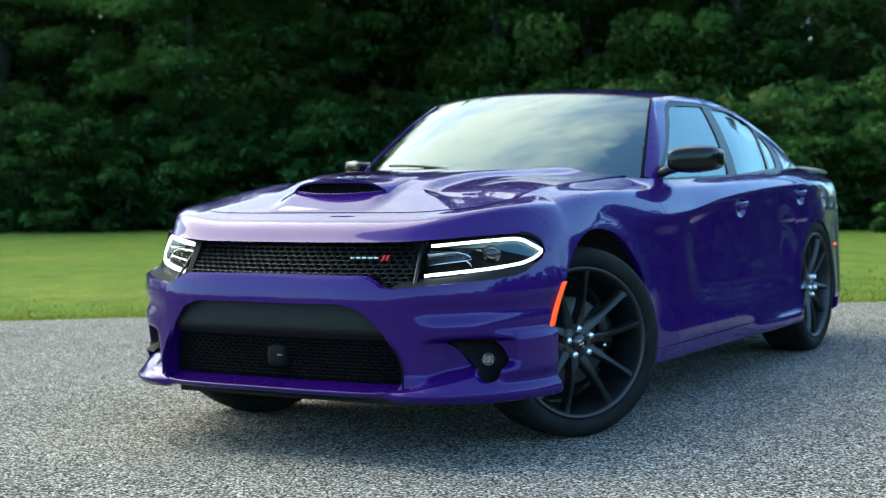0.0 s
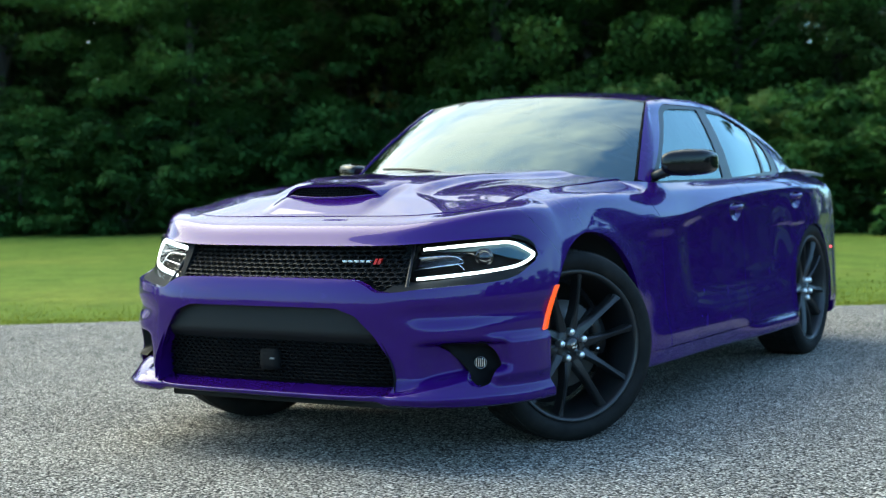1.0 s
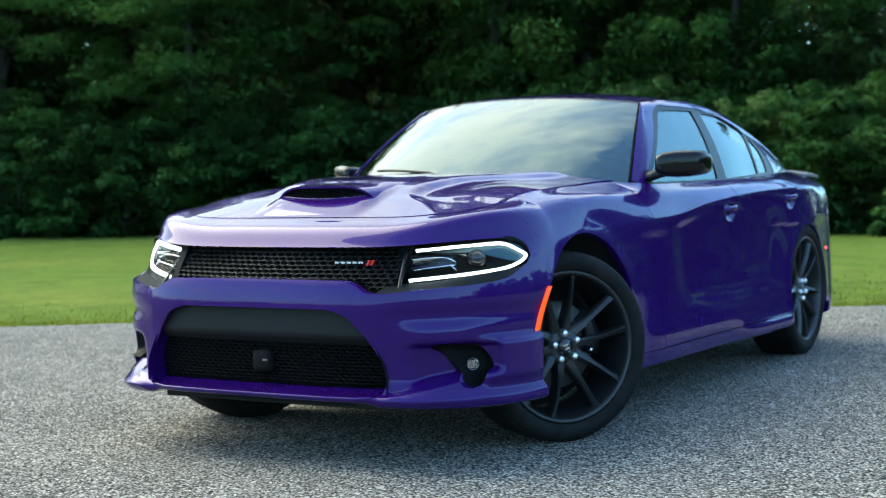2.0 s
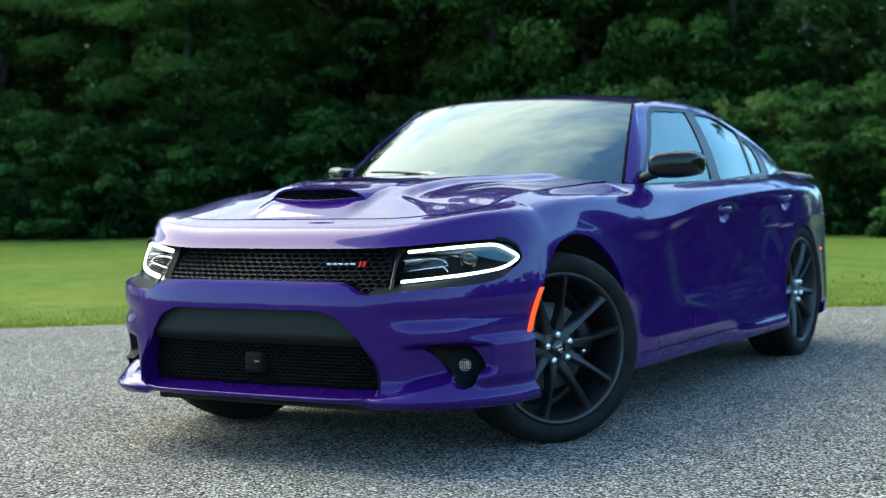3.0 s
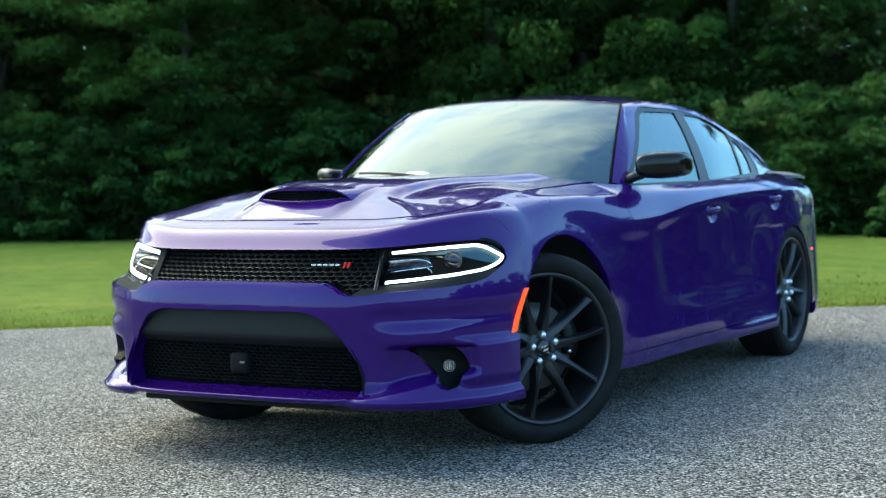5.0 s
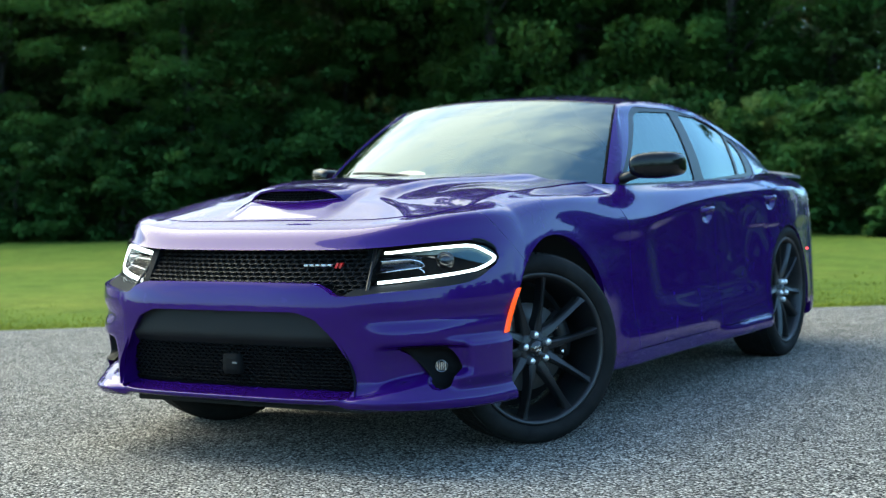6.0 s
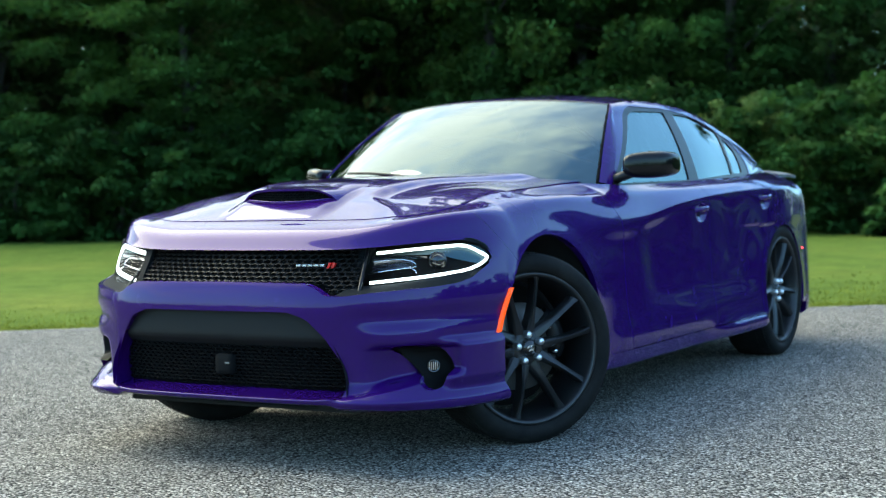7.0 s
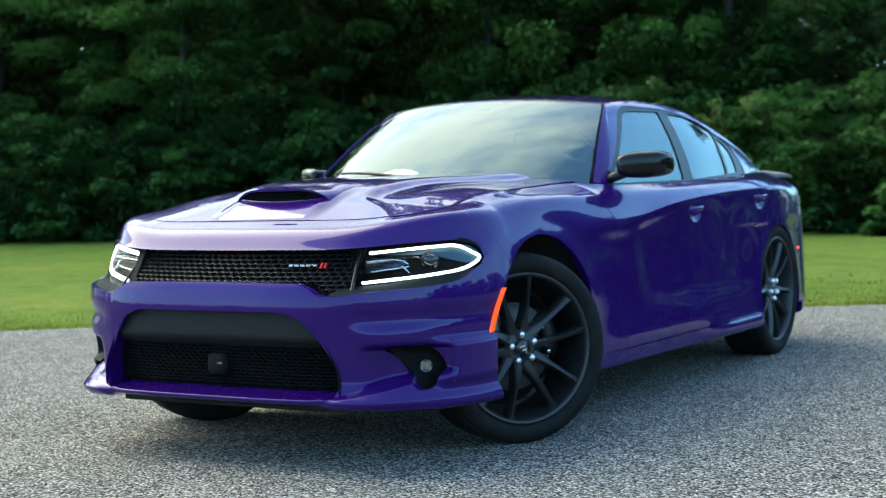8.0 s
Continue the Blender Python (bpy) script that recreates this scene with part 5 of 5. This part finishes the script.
def make_tree(seed, height, spread_r, low, mat, clumps_n, per, leaf, trunk_r, bough=0.34):
    rng = np.random.default_rng(seed)
    tree = new("tree")
    # trunk and limbs
    top = height * 0.82
    pts = [Vector((0.12 * math.sin(3 * t + seed), 0.10 * math.sin(4 * t + 2 * seed), t * top)) for t in spread(0, 1, 9)]
    part("trunk", sweep(pts, lambda t: trunk_r * (1.15 - 0.95 * t) + 0.08 * trunk_r * (t < 0.05), 10), BARK, tree)
    clumps = []
    for i in range(clumps_n):
        h = low + (height - low) * ((i + rng.uniform(0, 1)) / clumps_n) ** 1.35
        f = (h - low) / (height - low)
        reach = spread_r * (0.55 + 0.6 * math.sin(math.pi * min(1.0, 0.2 + 0.75 * f))) * rng.uniform(0.5, 1.05)
        if i % 3 == 1:
            reach *= 0.35
        a = 2.39996 * i + rng.uniform(-0.35, 0.35)
        c = (reach * math.cos(a), reach * math.sin(a), h)
        sz = rng.uniform(0.6, 1.15) * spread_r * bough
        clumps.append((c, (sz * rng.uniform(0.9, 1.4), sz * rng.uniform(0.9, 1.4), sz * rng.uniform(0.45, 0.7)), int(per * rng.uniform(0.7, 1.3))))
        if i % 4 == 0:
            base = pts[min(9, int(9 * max(0.1, (h - 0.8) / top)))] if h < top else pts[-1]
            tip = Vector(c)
            mid = base.lerp(tip, 0.55) + Vector((0, 0, 0.25))
            part("limb", sweep([base, base.lerp(mid, 0.5), mid, tip], lambda t: trunk_r * (0.30 - 0.24 * t), 6), BARK, tree)
    # fine leaves low down, coarser sprays in the top
    near = [c for c in clumps if c[0][2] < 7.5]
    high = [(c, s, int(n * 0.2)) for c, s, n in clumps if c[2] >= 7.5]
    V, F, N = cloud_arrays(rng, near, leaf)
    if high:
        V2, F2, N2 = cloud_arrays(rng, high, leaf * 2.4)
        F = np.concatenate([F, F2 + len(V)])
        V, N = np.concatenate([V, V2]), np.concatenate([N, N2])
    crown = new("crown", mesh_of("crown", V, F, mat, N))
    crown.parent = tree
    return tree


def view_place(px_x, depth):
    """A place on the ground at that depth before the first eye, px_x being the sideways share of the picture (-1 to 1)."""
    e = Vector((3.40, -5.27, 0))
    f = Vector((-0.5015, 0.865, 0))
    r = Vector((0.865, 0.5015, 0))
    return e + f * depth + r * (px_x * depth * 0.3015)


KINDS = [
    (make_tree(11, 13.0, 3.6, 0.4, LEAF_A, 60, 1600, 0.114, 0.12, 0.47), "broad green deciduous tree with drooping boughs at the wood's edge"),
    (make_tree(23, 14.0, 3.5, 0.7, LEAF_D, 60, 1120, 0.116, 0.2, 0.38), "dark green deciduous tree at the wood's edge"),
    (make_tree(37, 12.0, 3.0, 0.4, LEAF_A, 54, 1120, 0.112, 0.14, 0.40), "green deciduous tree with a dense low crown"),
    (make_tree(41, 15.0, 3.3, 3.2, LEAF_D, 60, 560, 0.15, 0.24), "tall deciduous tree with a bare lower trunk"),
    (make_tree(53, 3.6, 1.7, 0.25, LEAF_C, 46, 420, 0.10, 0.06), "light green shrub at the wood's edge"),
    (make_tree(67, 2.2, 1.6, 0.15, LEAF_B, 34, 380, 0.11, 0.05), "low dark green bush at the wood's foot"),
    (make_tree(83, 5.6, 2.0, 0.1, LEAF_B, 44, 150, 0.26, 0.12), "unseen dense dark green small tree, added to darken the car's flank"),
    (make_tree(97, 14.0, 1.9, 4.6, LEAF_C, 26, 260, 0.17, 0.075), "slender young tree with a bare pale trunk inside the wood"),
    (make_tree(71, 11.5, 4.4, 0.3, LEAF_B, 60, 60, 0.62, 0.25), "broad dark green tree added round the lot and behind the wood"),
    (make_tree(59, 1.8, 1.25, 0.05, LEAF_B, 30, 100, 0.24, 0.04), "unseen low dense dark bush, added to darken the car's flank"),
]
PLACES = [
    # kind, side share, depth, turn, scale
    (0, -0.56, 29.5, 20, 1.0), (3, -0.98, 29.5, 80, 1.0), (1, -0.72, 32.5, 140, 1.0), (1, -1.25, 30.5, 200, 1.0),
    (2, 0.12, 33.5, 260, 1.1), (3, -0.08, 37.0, 15, 1.0), (3, 0.12, 36.0, 75, 1.0), (2, 0.32, 35.0, 135, 1.15),
    (1, 0.52, 36.5, 195, 1.0), (2, 0.66, 34.0, 255, 1.1), (2, 0.88, 35.0, 310, 1.1), (1, 1.10, 35.0, 45, 1.0),
    (2, -0.56, 27.6, 200, 0.92), (3, 0.02, 41.0, 160, 1.1), (3, 0.60, 42.5, 290, 1.0),
    (4, 0.70, 31.5, 0, 0.70), (4, 0.92, 30.5, 120, 0.52), (4, 0.60, 32.5, 40, 0.58), (4, 0.46, 33.0, 230, 0.8), (4, 0.79, 32.5, 300, 0.50), (5, 0.82, 30.5, 60, 1.1), (5, 1.05, 29.5, 200, 1.2),
    (5, -0.95, 27.2, 10, 1.0), (5, -0.72, 27.6, 130, 1.1), (5, -0.50, 28.4, 250, 1.0), (5, -0.27, 30.0, 300, 1.1), (5, -0.05, 31.5, 20, 1.2),
    (5, 0.20, 32.0, 90, 1.2), (5, 0.45, 31.5, 170, 1.2),
    # unseen tree added left of the view to shade the wood's left end
    (8, -1.72, 27.0, 200, 1.0),
    (7, -0.21, 35.5, 10, 1.0), (7, -0.17, 37.5, 80, 0.95), (7, -0.135, 36.5, 150, 1.05), (7, 0.04, 37.0, 220, 1.0), (7, 0.10, 39.0, 290, 0.9), (7, 0.24, 38.0, 330, 1.0), (7, 0.40, 37.0, 40, 1.0), (7, 0.56, 38.0, 100, 1.0),
]
# the wood that rings the lot, out of the shot but mirrored in paint and glass
for ring, count, radius in ((0, 56, 45.0), (1, 44, 51.0), (2, 96, 47.0)):
    for i in range(count):
        a = radians((i + 0.5 * ring) * 360 / count)
        far = 1.0 if 120 < math.degrees(a) < 150 else 1.9 if math.degrees(a) < 205 else 3.4
        p = Vector((radius * far * math.cos(a), -4 + radius * far * math.sin(a), 0))
        d = p - Vector((3.4, -5.27, 0))
        f = d.normalized().dot(Vector((-0.5015, 0.865, 0)))
        if f < 0.86 and (ring == 0 or ring == 1 and math.degrees(a) < 205 or ring == 2 and not 70 <= math.degrees(a) <= 195):
            low = 0.45 if 195 < math.degrees(a) < 290 else 1.0
            PLACES.append((8, p, None, i * 67, low * (0.85 + 0.3 * ((i * 7) % 5) / 4)))
# a row of unseen small trees close by on the car's left, mirrored in its flank
# added so that the doors mirror dark leaves
for i in range(13):
    PLACES.append((6, Vector((7.6 + 0.55 * i, 12.0 + 1.55 * i, 0)), None, i * 73, 0.68 + 0.12 * (i % 3) / 2))
# the last row of the wood, which closes it against the sky
for i in range(15):
    if i not in (11, 13, 14):
        PLACES.append((8, view_place(-1.5 + 0.214 * i, 62 + 3 * (i % 2)), None, i * 47, 1.15))
for share, depth in ((-0.47, 67), (-0.15, 58), (-0.19, 68)):
    PLACES.append((8, view_place(share, depth), None, 30, 1.2))
# unseen low bushes along the tarmac's edge there, added to hide the lawn's reflection
for i in range(15):
    PLACES.append((9, Vector((2.5 + 0.85 * i, 8.0 + 0.62 * i, 0)), None, i * 61, 0.66 + 0.25 * ((i * 3) % 4) / 3))
used = set()
for kind, where, depth, turn, size in PLACES:
    source, label = KINDS[kind]
    p = where if depth is None else view_place(where, depth + (1.6 - 3.2 * where if kind < 4 or kind == 7 else -0.8 - 3.2 * where) + (1.8 if where < 0 else 0.0))
    m = pose(p.x, p.y, slope(p.y) - 0.06, 0, 0, turn)
    if kind in used:
        ob = copy_thing(source, m)
    else:
        ob = source
        ob.matrix_basis = m
        used.add(kind)
    ob.scale = (size, size, size * (0.78 if depth and kind < 4 and where < -0.5 else 1.3 if depth and kind in (2, 3) and -0.2 < where < 0.4 else 1.0))
    if kind in (0, 1, 2, 3, 6, 7, 8):
        tagged(ob, label, "tree", "trees of the wood's edge")
    else:
        ob.name = "shrub"
        tagged(ob, label, "shrub", "shrubs at the wood's foot")

# understorey behind the first trunks: one mass of leaves, too many to count
rng = np.random.default_rng(5)
clumps = []
for i in range(520):
    s = rng.uniform(-1.6, 1.12)
    p = view_place(s, rng.uniform(38, 52))
    if (-0.26 < s < -0.12 or 0.87 < s < 0.98) and i % 2:
        continue                              # glades where the sky shows between the trunks
    clumps.append(((p.x, p.y, rng.uniform(0.2, 9.5)), (2.0, 2.0, 1.4), 220))
for i in range(80):
    p = view_place(rng.uniform(-1.4, 1.4), rng.uniform(50, 60))
    clumps.append(((p.x, p.y, rng.uniform(3.5, 11.5)), (2.6, 2.6, 1.8), 220))
V, F, N = cloud_arrays(rng, clumps, 0.36)
tagged(new("understorey", mesh_of("understorey", V, F, LEAF_E, N)), "dark tangled undergrowth deep in the wood", "undergrowth", kind="stuff")

# grass blades along the tarmac's edge and over the near lawn
rng = np.random.default_rng(9)
n = 60000
s = rng.uniform(-6, 14, n)
d = np.abs(rng.normal(0, 1, n)) * 1.3
near = rng.uniform(0, 1, n) < 0.5
d[near] = rng.uniform(-0.04, 0.5, near.sum())
base = np.array([EDGE_A.x, EDGE_A.y, 0])[None] + s[:, None] * np.array(EDGE_DIR)[None] + d[:, None] * np.array(EDGE_OUT)[None]
h = rng.uniform(0.014, 0.034, n)
a = rng.uniform(0, 2 * np.pi, n)
w = np.stack([np.cos(a), np.sin(a), np.zeros(n)], 1) * (rng.uniform(0.004, 0.009, n) * (1 + 0.08 * d))[:, None]
ln = np.stack([np.cos(a * 3.1), np.sin(a * 3.1), np.zeros(n)], 1) * (h * rng.uniform(0.2, 0.8, n))[:, None]
base[:, 2] = 0.006 * (base[:, 1] - 3.05) - 0.041
tip = base + ln + np.stack([np.zeros(n), np.zeros(n), h], 1)
V = np.stack([base - w, base + w, tip], 1).reshape(-1, 3)
F = np.arange(3 * n).reshape(-1, 3)
tagged(new("grass", mesh_of("grass", V, F, BLADE, np.tile(np.array((0.0, 0.0, 1.0)), (3 * n, 1)))), "short green grass blades along the tarmac's edge", "grass", kind="stuff")
